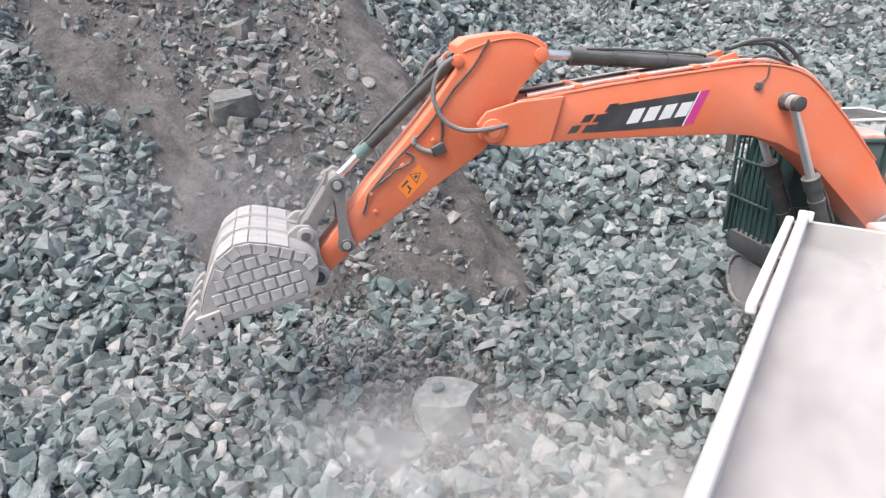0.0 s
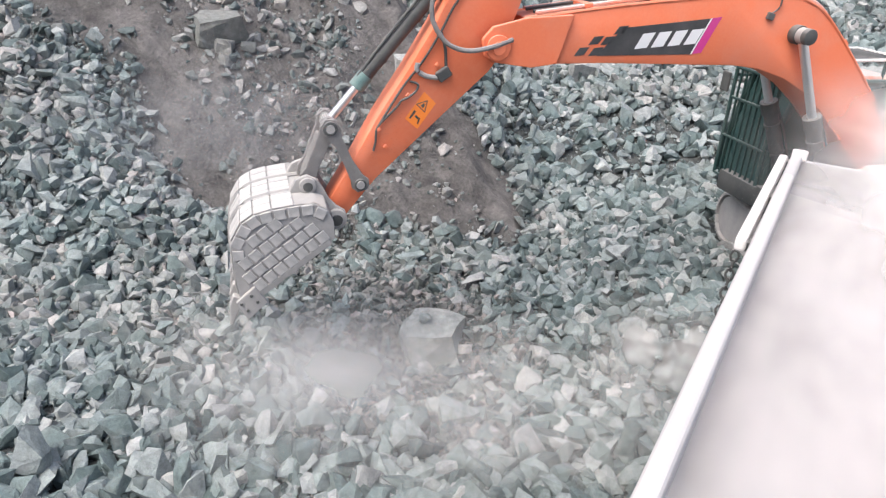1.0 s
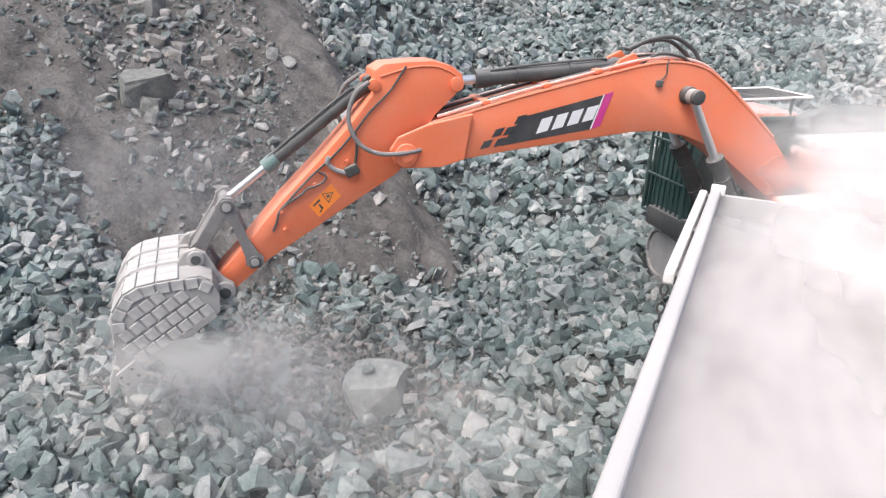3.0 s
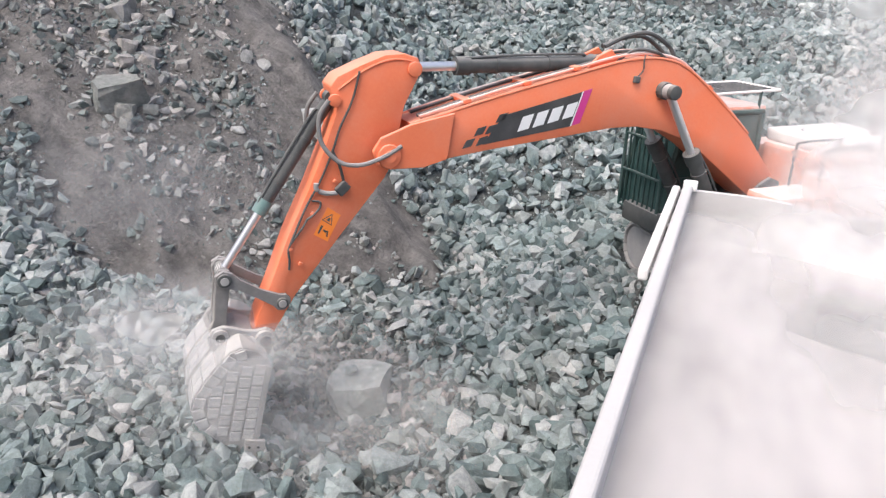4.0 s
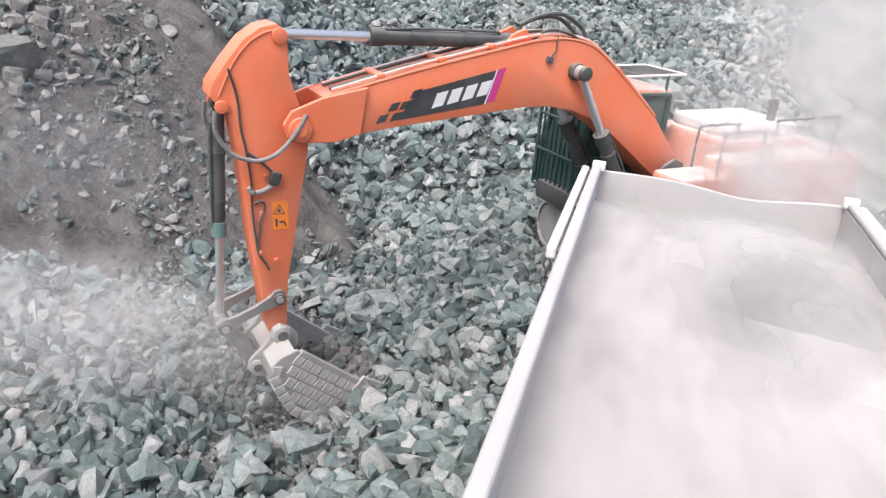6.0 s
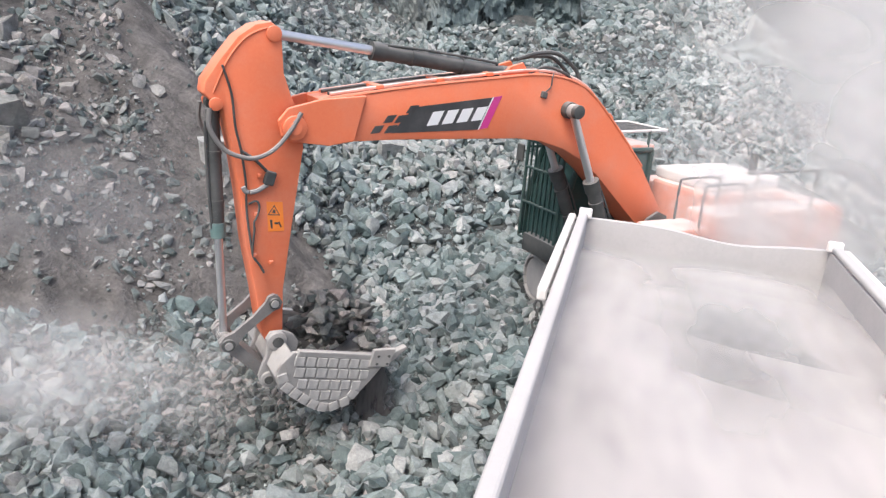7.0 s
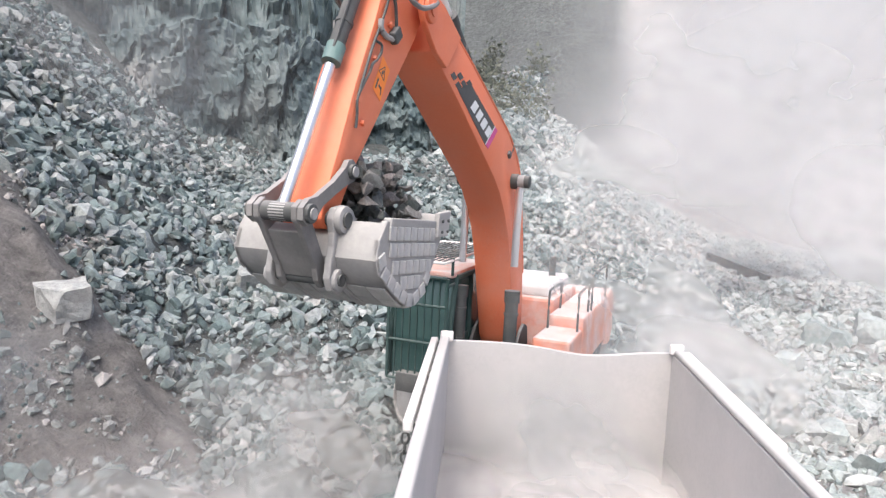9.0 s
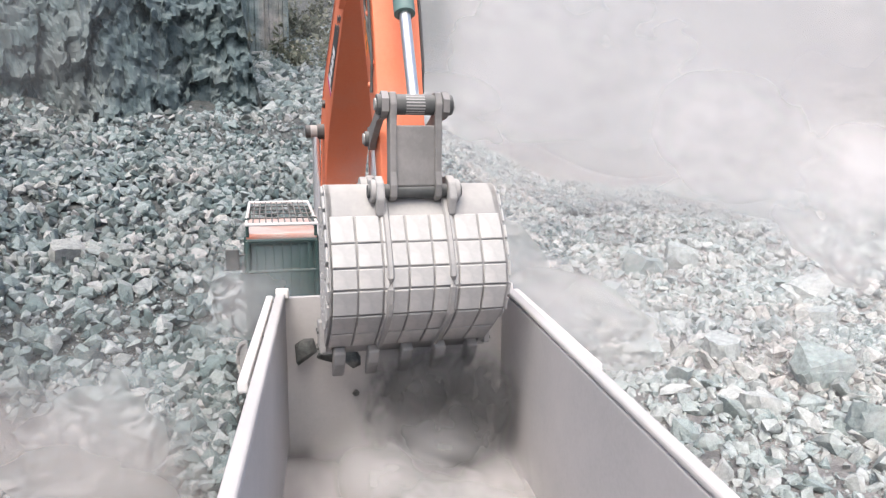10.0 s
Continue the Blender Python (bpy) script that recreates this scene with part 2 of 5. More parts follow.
def land(x, y):
    """Height of the ground and how bare (soil) it is."""
    r, yaw = np.hypot(x, y), np.degrees(np.arctan2(-x, y))
    floor = BASE + 0.10 * wavy(x, y, 5.0) + 0.05 * wavy(x, y, 1.7, 9)
    # rubble rising to the foot of the quarry wall
    rise = np.maximum(r - 13.0, 0) * 0.235 * sm(-20, 0, yaw) * (1 - sm(75, 100, yaw))
    cap = 6.2 + 14 * (1 - sm(3, 8, yaw))
    back = np.minimum(rise, cap)
    floor = floor + back + 0.25 * wavy(x, y, 7.0, 18) * sm(13, 18, r)
    # the spoil heap, a ridge between a face to the truck and a face to the wall
    dx, dy = x - TIP[0], y - TIP[1]
    strike = 0.69 * x + 0.72 * y + 0.25 * wavy(x, y, 3.0, 12)
    rill = np.abs(np.sin(strike * 1.9 + 0.8 * wavy(x, y, 5.0, 22))) + 0.5 * np.abs(np.sin(strike * 4.3 + 1.1))
    clod = np.maximum(wavy(x, y, 1.1, 30), 0.0) + 0.6 * np.maximum(wavy(x, y, 0.55, 48), 0.0)
    wob = 0.28 * wavy(x, y, 4.0, 27) + 0.14 * wavy(x, y, 1.3, 36) - 0.16 * rill + 0.10 * clod * sm(-0.3, 0.5, wavy(x, y, 2.6, 42))
    face = -0.617 * dx + 0.596 * dy + wob
    lee = -0.93 * dx - 0.148 * dy + wob * 0.7
    heap = np.minimum(face, lee) - 0.25
    heap = np.minimum(heap, 15 + 0.4 * wob)
    k = 0.5
    h = np.maximum(floor, heap) + 0.12 * np.exp(-((floor - heap) / k) ** 2)
    # the hollow where the bucket digs and the pad under the excavator
    h = h - 0.6 * np.exp(-(((x + 4.3) / 1.3) ** 2 + ((y - 7.0) / 1.2) ** 2))
    pad = 1 - sm(3.0, 4.6, np.hypot(x - EX, y - EY))
    h = h * (1 - pad) + PAD * pad
    park = 1 - sm(0, 1.2, np.maximum(np.maximum(np.abs(x - 0.84) - 1.5, 0), np.maximum(np.abs(y - 3.6) - 4.2, 0)))
    h = h * (1 - park) + BASE * park
    # far slopes round the pit
    far = np.maximum(r - 75, 0) * 0.42
    h = h + np.minimum(far, 60) + 1.2 * wavy(x, y, 40.0, 45) * sm(50, 90, r)
    # a smooth scree heap rising beyond the end of the wall
    h = h + np.clip((x - 0.5 + 0.02 * r) * 0.8, 0, 16) * sm(62, 74, r) * sm(-40, -20, yaw)
    # bare earth on the face, with tongues of fallen stone
    bare = sm(7.5, 8.4, y + 0.35 * wavy(x, y, 3.0, 5)) * sm(-0.2, 0.5, heap - floor)
    soil = bare * (1 - sm(0.2, 1.3, face - lee))
    return h, soil


def fallen(x, y):
    """Where stones have run down over the bare earth."""
    k = np.exp(-(((x + 9.7) / 0.7) ** 2 + ((y - 9.9 + 0.5 * (x + 9.7)) / 0.9) ** 2)) + 0.7 * np.exp(-(((x + 11.4) / 1.0) ** 2 + ((y - 10.4) / 0.7) ** 2)) + 0.6 * np.exp(-(((x + 12.0) / 1.5) ** 2 + ((y - 12.2) / 0.6) ** 2)) + 0.6 * np.exp(-(((x + 7.4) / 0.6) ** 2 + ((y - 11.2) / 1.0) ** 2))
    return np.clip(k * (0.75 + 0.5 * wavy(x, y, 0.9, 33)), 0, 1)


def build_ground():
    az = np.radians(np.concatenate([np.arange(-60, 14, 0.6), np.arange(14, 72, 0.36), np.arange(72, 300, 2.5)]))
    rad = np.concatenate([[0.4], np.concatenate([np.geomspace(1.2, 8.9, 90), np.arange(9.0, 20.0, 0.11), np.geomspace(20.2, 45, 70)]), np.geomspace(48, 900, 40)])
    A, R = np.meshgrid(az, rad)
    x, y = -R * np.sin(A), R * np.cos(A)
    h, soil = land(x, y)
    co = np.stack([x, y, h], -1).reshape(-1, 3)
    n, m = len(az), len(rad)
    i, j = np.meshgrid(np.arange(m - 1), np.arange(n), indexing="ij")
    jn = (j + 1) % n
    quads = np.stack([i * n + j, (i + 1) * n + j, (i + 1) * n + jn, i * n + jn], -1).reshape(-1, 4)
    me = bpy.data.meshes.new("ground")
    me.from_pydata(co.tolist(), [], quads.tolist() + [list(range(n))])
    me.polygons.foreach_set("use_smooth", [True] * len(me.polygons))
    at = me.attributes.new("soil", "FLOAT", "POINT")
    at.data.foreach_set("value", soil.ravel().astype(np.float32))
    at = me.attributes.new("dusty", "FLOAT", "POINT")
    at.data.foreach_set("value", (0.8 * sm(1.5, 6.0, x - 0.12 * y + wavy(x, y, 6.0, 3))).ravel().astype(np.float32))
    me.materials.append(GROUND)
    return tagged(new("ground", me), "grey quarry floor and brown spoil slope strewn with broken stone", "quarry ground", kind="structure")


def rock_shape(seed, pts=11):
    """A broken stone with flat faces, about one metre across."""
    r = random.Random(seed)
    bm = bmesh.new()
    sx, sy, sz = r.uniform(0.8, 1.3), r.uniform(0.55, 0.95), r.uniform(0.38, 0.75)
    for _ in range(pts):
        v = Vector((r.gauss(0, 1), r.gauss(0, 1), r.gauss(0, 1))).normalized()
        m = max(abs(v.x), abs(v.y), abs(v.z))
        v = v * (0.45 + 0.55 / m * 0.62) * r.uniform(0.66, 1.04)
        bm.verts.new((v.x * sx * 0.55, v.y * sy * 0.55, v.z * sz * 0.55))
    res = bmesh.ops.convex_hull(bm, input=bm.verts)
    bmesh.ops.delete(bm, geom=list({g for g in res["geom_interior"] + res["geom_unused"] if isinstance(g, bmesh.types.BMVert)}), context="VERTS")
    bmesh.ops.triangulate(bm, faces=bm.faces)
    co = np.array([v.co[:] for v in bm.verts])
    bm.verts.index_update()
    tri = np.array([[v.index for v in f.verts] for f in bm.faces])
    bm.free()
    return co, tri


SHAPES = [rock_shape(s, 10 + s % 9) for s in range(48)]


def turns(n, rng):
    q = rng.normal(size=(n, 4))
    q /= np.linalg.norm(q, axis=1)[:, None]
    w, x, y, z = q.T
    return np.stack([np.stack([1 - 2 * (y * y + z * z), 2 * (x * y - z * w), 2 * (x * z + y * w)], -1),
                     np.stack([2 * (x * y + z * w), 1 - 2 * (x * x + z * z), 2 * (y * z - x * w)], -1),
                     np.stack([2 * (x * z - y * w), 2 * (y * z + x * w), 1 - 2 * (x * x + y * y)], -1)], 1)


def rubble(name, x, y, size, sink, seed, mat, label, category):
    """Many stones on the ground as one mesh."""
    rng = np.random.RandomState(seed)
    n = len(x)
    h, _ = land(x, y)
    rot = turns(n, rng)
    z = h + size * sink
    which = rng.randint(0, len(SHAPES), n)
    co, tri, at = [], [], 0
    for k, (c, t) in enumerate(SHAPES):
        ids = np.where(which == k)[0]
        if not len(ids):
            continue
        p = np.einsum("nij,vj->nvi", rot[ids], c) * size[ids][:, None, None] + np.stack([x[ids], y[ids], z[ids]], -1)[:, None]
        co.append(p.reshape(-1, 3))
        tri.append((t[None] + (np.arange(len(ids)) * len(c))[:, None, None]).reshape(-1, 3) + at)
        at += len(ids) * len(c)
    co, tri = np.vstack(co), np.vstack(tri)
    me = bpy.data.meshes.new(name)
    me.vertices.add(len(co))
    me.vertices.foreach_set("co", co.astype(np.float32).ravel())
    me.loops.add(len(tri) * 3)
    me.loops.foreach_set("vertex_index", tri.astype(np.int32).ravel())
    me.polygons.add(len(tri))
    me.polygons.foreach_set("loop_start", np.arange(0, len(tri) * 3, 3, dtype=np.int32))
    me.polygons.foreach_set("use_smooth", np.zeros(len(tri), dtype=bool))
    me.update(calc_edges=True)
    me.validate()
    me.materials.append(mat)
    return tagged(new(name, me), label, category, kind="stuff")


def off_things(x, y, margin=0.0):
    """Where no truck or excavator track stands."""
    truck = (np.abs(x - 0.84) < 1.5 + margin) & (y > -2.5) & (y < 7.6 + margin)
    c, s = math.cos(radians(TRACK)), math.sin(radians(TRACK))
    u, v = (x - EX) * c + (y - EY) * s, -(x - EX) * s + (y - EY) * c
    tracks = (np.abs(u) < 1.9 + margin) & (np.abs(v) < 1.35 + margin)
    return ~(truck | tracks)


def scatter(n, r0, r1, yaw0, yaw1, seed):
    rng = np.random.RandomState(seed)
    r = np.sqrt(rng.uniform(r0 ** 2, r1 ** 2, n))
    a = np.radians(rng.uniform(yaw0, yaw1, n))
    return -r * np.sin(a), r * np.cos(a), rng


def build_rubble():
    def layer(name, n, r0, r1, yaw0, yaw1, seed, lo, hi, power, sink, bare, label, cat="rubble", mat=None, near=0.0, pit=0.0, only=0, clump=0.0):
        x, y, rng = scatter(n, r0, r1, yaw0, yaw1, seed)
        _, soil = land(x, y)
        size = (lo + (hi - lo) * rng.uniform(0, 1, n) ** power) * (1 - near * sm(5.5, 9.0, np.hypot(x, y)))
        # the second lobe lays dark-tinted stones for the shade under the bucket
        fines = np.maximum(np.exp(-(((x + 5.6) / 2.5) ** 2 + ((y - 8.0) / 1.5) ** 2)), 0.9 * np.exp(-(((x + 3.5) / 1.3) ** 2 + ((y - 6.2) / 1.1) ** 2)))
        drift = np.maximum(fallen(x, y), (0.45 * sm(0.0, 0.8, wavy(x, y, 1.9, 40) + 0.4 * wavy(x, y, 0.8, 20)) + 0.4) * sm(8.9, 9.8, y) * (1 - sm(1.9, 2.7, 0.69 * x + 0.72 * y + 0.25 * wavy(x, y, 3.0, 12))))
        drift = np.maximum(drift, 0.5 * sm(0.4, 0.9, wavy(x, y, 1.4, 24)))
        keep = (rng.uniform(0, 1, n) > np.maximum(soil * bare * (1 - clump * drift), fines * pit)) & off_things(x, y, 0.1)
        if only:
            keep &= rng.uniform(0.25, 1, n) < fines
        return rubble(name, x[keep], y[keep], size[keep], sink, seed + 1, mat or STONE, label, cat)
    layer("rubble_stones", 14000, 2.5, 15, -2, 84, 11, 0.14, 0.62, 2.3, 0.10, 1.0, "loose grey-green broken stones heaped on the quarry floor", near=0.12, pit=0.92)
    layer("rubble_stones", 8200, 2.5, 15, -2, 84, 12, 0.2, 0.56, 1.9, 0.30, 1.0, "upper layer of grey-green broken stones", near=0.12, pit=1.0)
    layer("dug_stones", 42000, 5.0, 13.5, 16, 60, 28, 0.06, 0.28, 2.0, 0.3, 0.9, "freshly dug dark fine stones, their tint also holding shade under the bucket", mat=STONE_DARK, only=1)
    layer("gravel", 30000, 2.5, 19, -2, 80, 13, 0.03, 0.15, 2.4, 0.15, 0.985, "small grey chips between the stones and on the spoil slope", "gravel", clump=0.75)
    layer("slope_stones", 26000, 9, 20, 26, 70, 18, 0.06, 0.42, 3.0, 0.05, 0.995, "half-buried stones on the bare earth slope", clump=0.8, mat=STONE_SOIL)
    layer("rubble_slope", 14500, 12.5, 38, -20, 62, 14, 0.2, 0.8, 2.4, 0.12, 1.0, "grey stones covering the slope below the quarry wall")
    layer("rubble_slope", 8500, 13, 32, -20, 52, 15, 0.28, 0.62, 1.6, 0.3, 1.0, "upper grey stones of the slope below the quarry wall")
    layer("far_stones", 4500, 38, 70, -4, 8, 19, 0.35, 1.3, 2.6, 0.15, 0.8, "distant grey stones on the slope beyond the wall")
    layer("rubble_field", 15000, 8, 60, -62, -4, 16, 0.12, 0.9, 3.4, 0.12, 0.8, "pale dusty stones over the flat quarry floor", mat=STONE_PALE)
    layer("rubble_field", 14000, 24, 62, -50, -3, 36, 0.2, 0.8, 2.6, 0.16, 0.8, "pale dusty stones on the far quarry floor", mat=STONE_PALE)
    layer("rubble_field", 15000, 6, 24, -62, -8, 26, 0.08, 0.5, 2.8, 0.14, 0.8, "pale dusty chips beside the truck", mat=STONE_PALE)


def build_boulders():
    """Single large blocks that stand out of the rubble."""
    def boulder(x, y, size, seed, sink, label, turn=0, mat=None):
        r = random.Random(seed)
        bm = bmesh.new()
        bmesh.ops.create_cube(bm, size=1.0)
        for v in bm.verts:
            v.co = Vector((v.co.x * 0.85 + r.uniform(-0.16, 0.16), v.co.y * 0.72 + r.uniform(-0.16, 0.16), v.co.z * 0.62 + r.uniform(-0.14, 0.14))) * size
        for _ in range(10):
            n = Vector((r.gauss(0, 1), r.gauss(0, 1), r.gauss(0, 0.8))).normalized()
            cut = bmesh.ops.bisect_plane(bm, geom=bm.verts[:] + bm.edges[:] + bm.faces[:], plane_co=n * size * r.uniform(0.37, 0.50), plane_no=n, clear_outer=True)
            rim = [g for g in cut["geom_cut"] if isinstance(g, bmesh.types.BMEdge)]
            if rim:
                bmesh.ops.contextual_create(bm, geom=rim)
        bmesh.ops.triangulate(bm, faces=bm.faces)
        bmesh.ops.subdivide_edges(bm, edges=bm.edges, cuts=2, use_grid_fill=True)
        for v in bm.verts:
            v.co += Vector(noise.noise_vector(v.co * 3.0 / size + Vector((seed, 0, 0)))) * 0.05 * size + Vector(noise.noise_vector(v.co * 9.0 / size + Vector((0, seed, 0)))) * 0.02 * size
        ob = part("boulder", bm, mat or STONE_ONE)
        ob.matrix_basis = pose(x, y, float(land(np.array([x]), np.array([y]))[0][0]) + size * sink, 8, -6, turn)
        return tagged(ob, label, "boulder", "single boulders")
    first = boulder(-4.42, 7.75, 1.05, 141, 0.22, "large pale grey boulder with flat faces among smaller stones", 20, STONE_BLOCK)
    boulder(-10.75, 9.9, 1.0, 102, 0.0, "large grey block sunk in the earth slope", 60, STONE_SLAB)
    for x, y, q, k in ((-11.1, 10.5, 0.55, 151), (-10.9, 10.9, 0.7, 152), (-11.6, 10.2, 0.45, 153), (-10.3, 9.6, 0.42, 154), (-10.2, 10.1, 0.4, 155), (-11.2, 11.3, 0.62, 156), (-9.9, 10.5, 0.38, 157), (-11.9, 10.9, 0.5, 158), (-10.6, 11.5, 0.5, 159)):
        boulder(x, y, 0.72 * q, k, 0.04, "earth-stained block half sunk in the slope", 41 * k, STONE_SLAB)
    boulder(-12.2, 11.6, 0.7, 103, 0.05, "grey block on the earth slope", 10, STONE_SLAB)
    boulder(-11.4, 10.9, 0.5, 104, 0.05, "grey block on the earth slope", 140, STONE_SLAB)
    boulder(-10.4, 9.7, 0.42, 105, 0.05, "grey block on the earth slope", 200, STONE_SLAB)
    boulder(-7.5, 12.1, 0.95, 126, 0.14, "pale boulder lying on the earth slope", 35, STONE_BLOCK)
    for k, (x, y, q) in enumerate(((10.6, 13.0, 1.25), (9.3, 14.6, 1.0), (12.9, 23.5, 1.7), (11.2, 23.0, 1.5), (9.8, 10.3, 1.3), (8.2, 11.4, 0.7), (13.8, 17.0, 0.9), (7.4, 14.5, 0.7), (15.5, 20.0, 1.3), (9.0, 20.5, 0.9), (6.6, 17.0, 0.8), (12.4, 11.2, 1.1))):
        boulder(x, y, q, 110 + k, 0.16, "pale dusty boulder on the quarry floor", 37 * k, STONE_PALE_ONE)
    boulder(0.6, 21.5, 1.2, 130, 0.15, "pale block on the slope of stones", 20, STONE_BLOCK)
    boulder(-6.5, 19.0, 1.0, 131, 0.15, "pale block on the slope of stones", 50, STONE_BLOCK)
    return first


def facet(q, seed):
    """The height of a broken face: flat, tilted pieces side by side."""
    _, pts = noise.voronoi(q)
    c = pts[0] + Vector((seed, seed * 1.7, 0))
    tilt = noise.noise_vector(c * 3.1)
    return 0.7 * noise.noise(c * 5.3) + (q - pts[0]).dot(tilt) * 0.9


def build_wall(name, yaw0, yaw1, radius, foot, n, m, ledge_at, top, seed, label, deep=1.0):
    """A blasted rock wall along an arc: a lower face, a bench and an upper face, with buttresses and a broken surface."""
    co, quads, pale, rust = [], [], [], []
    for i in range(n):
        f = i / (n - 1)
        deg = yaw0 + (yaw1 - yaw0) * f
        yaw = radians(deg)
        along_wall = radius * yaw
        for j in range(m):
            g = j / (m - 1)
            ledge = ledge_at + 0.5 * math.sin(along_wall * 0.5 + 1) + 0.35 * noise.noise(Vector((along_wall * 0.9, seed, 0)))
            if g < 0.6:
                z, off = g / 0.6 * (ledge + 4.0) - 4.0, g * 2.2
            elif g < 0.68:
                z, off = ledge + (g - 0.6) * 3, 1.3 + (g - 0.6) / 0.08 * 3.4
            else:
                z, off = ledge + 0.25 + (g - 0.68) / 0.32 * (top - ledge), 4.7 + (g - 0.68) * 5
            end = max(0.0, 1 - (deg - yaw0 - 0.22 * max(z + 2, 0)) / 1.6)
            q = Vector((along_wall * 0.62 + 0.12 * z, seed, z * 0.46))
            z = -4 + (z + 4) * (1 - min(end, 1.0))
            big = 1.5 * math.sin(along_wall * 0.42 + 0.4) + 0.9 * math.sin(along_wall * 0.93 + 2.0) + 1.2 * noise.noise(Vector((along_wall * 0.25, z * 0.12, seed)))
            rough = 0.9 * facet(q, seed) + 0.55 * facet(q * 2.1 + Vector((3, 0, 1)), seed + 1) + 0.26 * facet(q * 4.4, seed + 2) + 0.25 * abs(noise.noise(Vector((along_wall * 1.6, z * 0.35, seed))))
            R = radius + off + deep * (0.8 * big + 1.5 * rough) + min(end, 1.0) ** 2 * 5.0
            z = z + 0.3 * facet(q * 1.7, seed + 3)
            co.append((-R * math.sin(yaw), R * math.cos(yaw), foot + z))
            k = noise.noise(Vector((along_wall * 0.3, z * 0.4, seed + 4)))
            pale.append(float(sm(0.25, 0.95, 0.5 * k + 0.95 * math.exp(-((deg - 29) / 4.5) ** 2))) * float(1 - sm(4.0, 5.5, z + k)))
            rust.append(float(sm(0.1, 0.7, math.exp(-((deg - yaw0 - 1.3) / 1.0) ** 2) + 0.5 * k)) * float(1 - sm(5.0, 8.0, z + 3 * k)))
    for i in range(n - 1):
        for j in range(m - 1):
            a = i * m + j
            quads.append((a, a + 1, a + m + 1, a + m))
    # a back so that the wall is solid
    base = len(co)
    deepest = radius + 26
    for i in range(n):
        yaw = radians(yaw0 + (yaw1 - yaw0) * i / (n - 1))
        co.append((-deepest * math.sin(yaw), deepest * math.cos(yaw), foot + top))
        co.append((-deepest * math.sin(yaw), deepest * math.cos(yaw), foot - 4))
    for i in range(n - 1):
        b = base + 2 * i
        quads += [(i * m + m - 1, b, b + 2, (i + 1) * m + m - 1), (b, b + 1, b + 3, b + 2), (b + 1, i * m, (i + 1) * m, b + 3)]
    for i in (0, n - 1):
        b = base + 2 * i
        quads.append(tuple(range(i * m, i * m + m)) + (b, b + 1))
    me = bpy.data.meshes.new(name)
    me.from_pydata(co, [], quads)
    for key, values in (("pale", pale), ("rust", rust)):
        at = me.attributes.new(key, "FLOAT", "POINT")
        at.data.foreach_set("value", values + [0.0] * (len(co) - len(values)))
    me.materials.append(CLIFF)
    return tagged(new(name, me), label, "rock wall", kind="structure")


def build_cliff():
    build_wall("quarry_wall", 2.6, 80, 37.0, 4.9, 520, 92, 6.3, 22, 3.0, "blasted grey-green rock wall with a ledge, rust-stained at its end")
    build_wall("far_quarry_wall", -14, 16, 92.0, 15.0, 160, 50, 9.0, 30, 8.0, "distant green-grey rock wall behind the dust", 1.8)


build_ground()
build_rubble()
big_boulder = build_boulders()
build_cliff()



def build_shrubs():
    """Dusty scrub on the slope past the end of the wall, leaf by leaf."""
    m, t, b = material("scrub_leaf", 0.8)
    t.links.new(ramp(t, t.nodes.new("ShaderNodeNewGeometry").outputs["Random Per Island"], [(0, (0.09, 0.105, 0.075)), (1, (0.18, 0.185, 0.14))]), b.inputs["Base Color"])
    rng = np.random.RandomState(61)
    co, tri = [], []
    for _ in range(46):
        yaw, r = radians(rng.uniform(-4, 6.5)), rng.uniform(50, 78)
        x, y = -r * math.sin(yaw), r * math.cos(yaw)
        z = float(land(np.array([x]), np.array([y]))[0][0])
        w, h = rng.uniform(0.8, 2.0), rng.uniform(1.0, 2.6)
        for _ in range(110):
            d = rng.normal(size=3) * (w * 0.4, w * 0.4, h * 0.3) + (x, y, z + h * 0.45)
            e = rng.normal(size=(3, 3)) * 0.16
            k = len(co)
            co += [tuple(d + q) for q in e]
            tri.append((k, k + 1, k + 2))
    me = bpy.data.meshes.new("scrub")
    me.from_pydata(co, [], tri)
    me.materials.append(m)
    return tagged(new("scrub", me), "dull green scrub on the far slope", "scrub", kind="stuff")


build_shrubs()

# ---------------------------------------------------------------- the truck
XL, XR, YF, YN, ZR, ZF = -0.335, 2.04, 7.04, 0.75, 3.33, 1.45


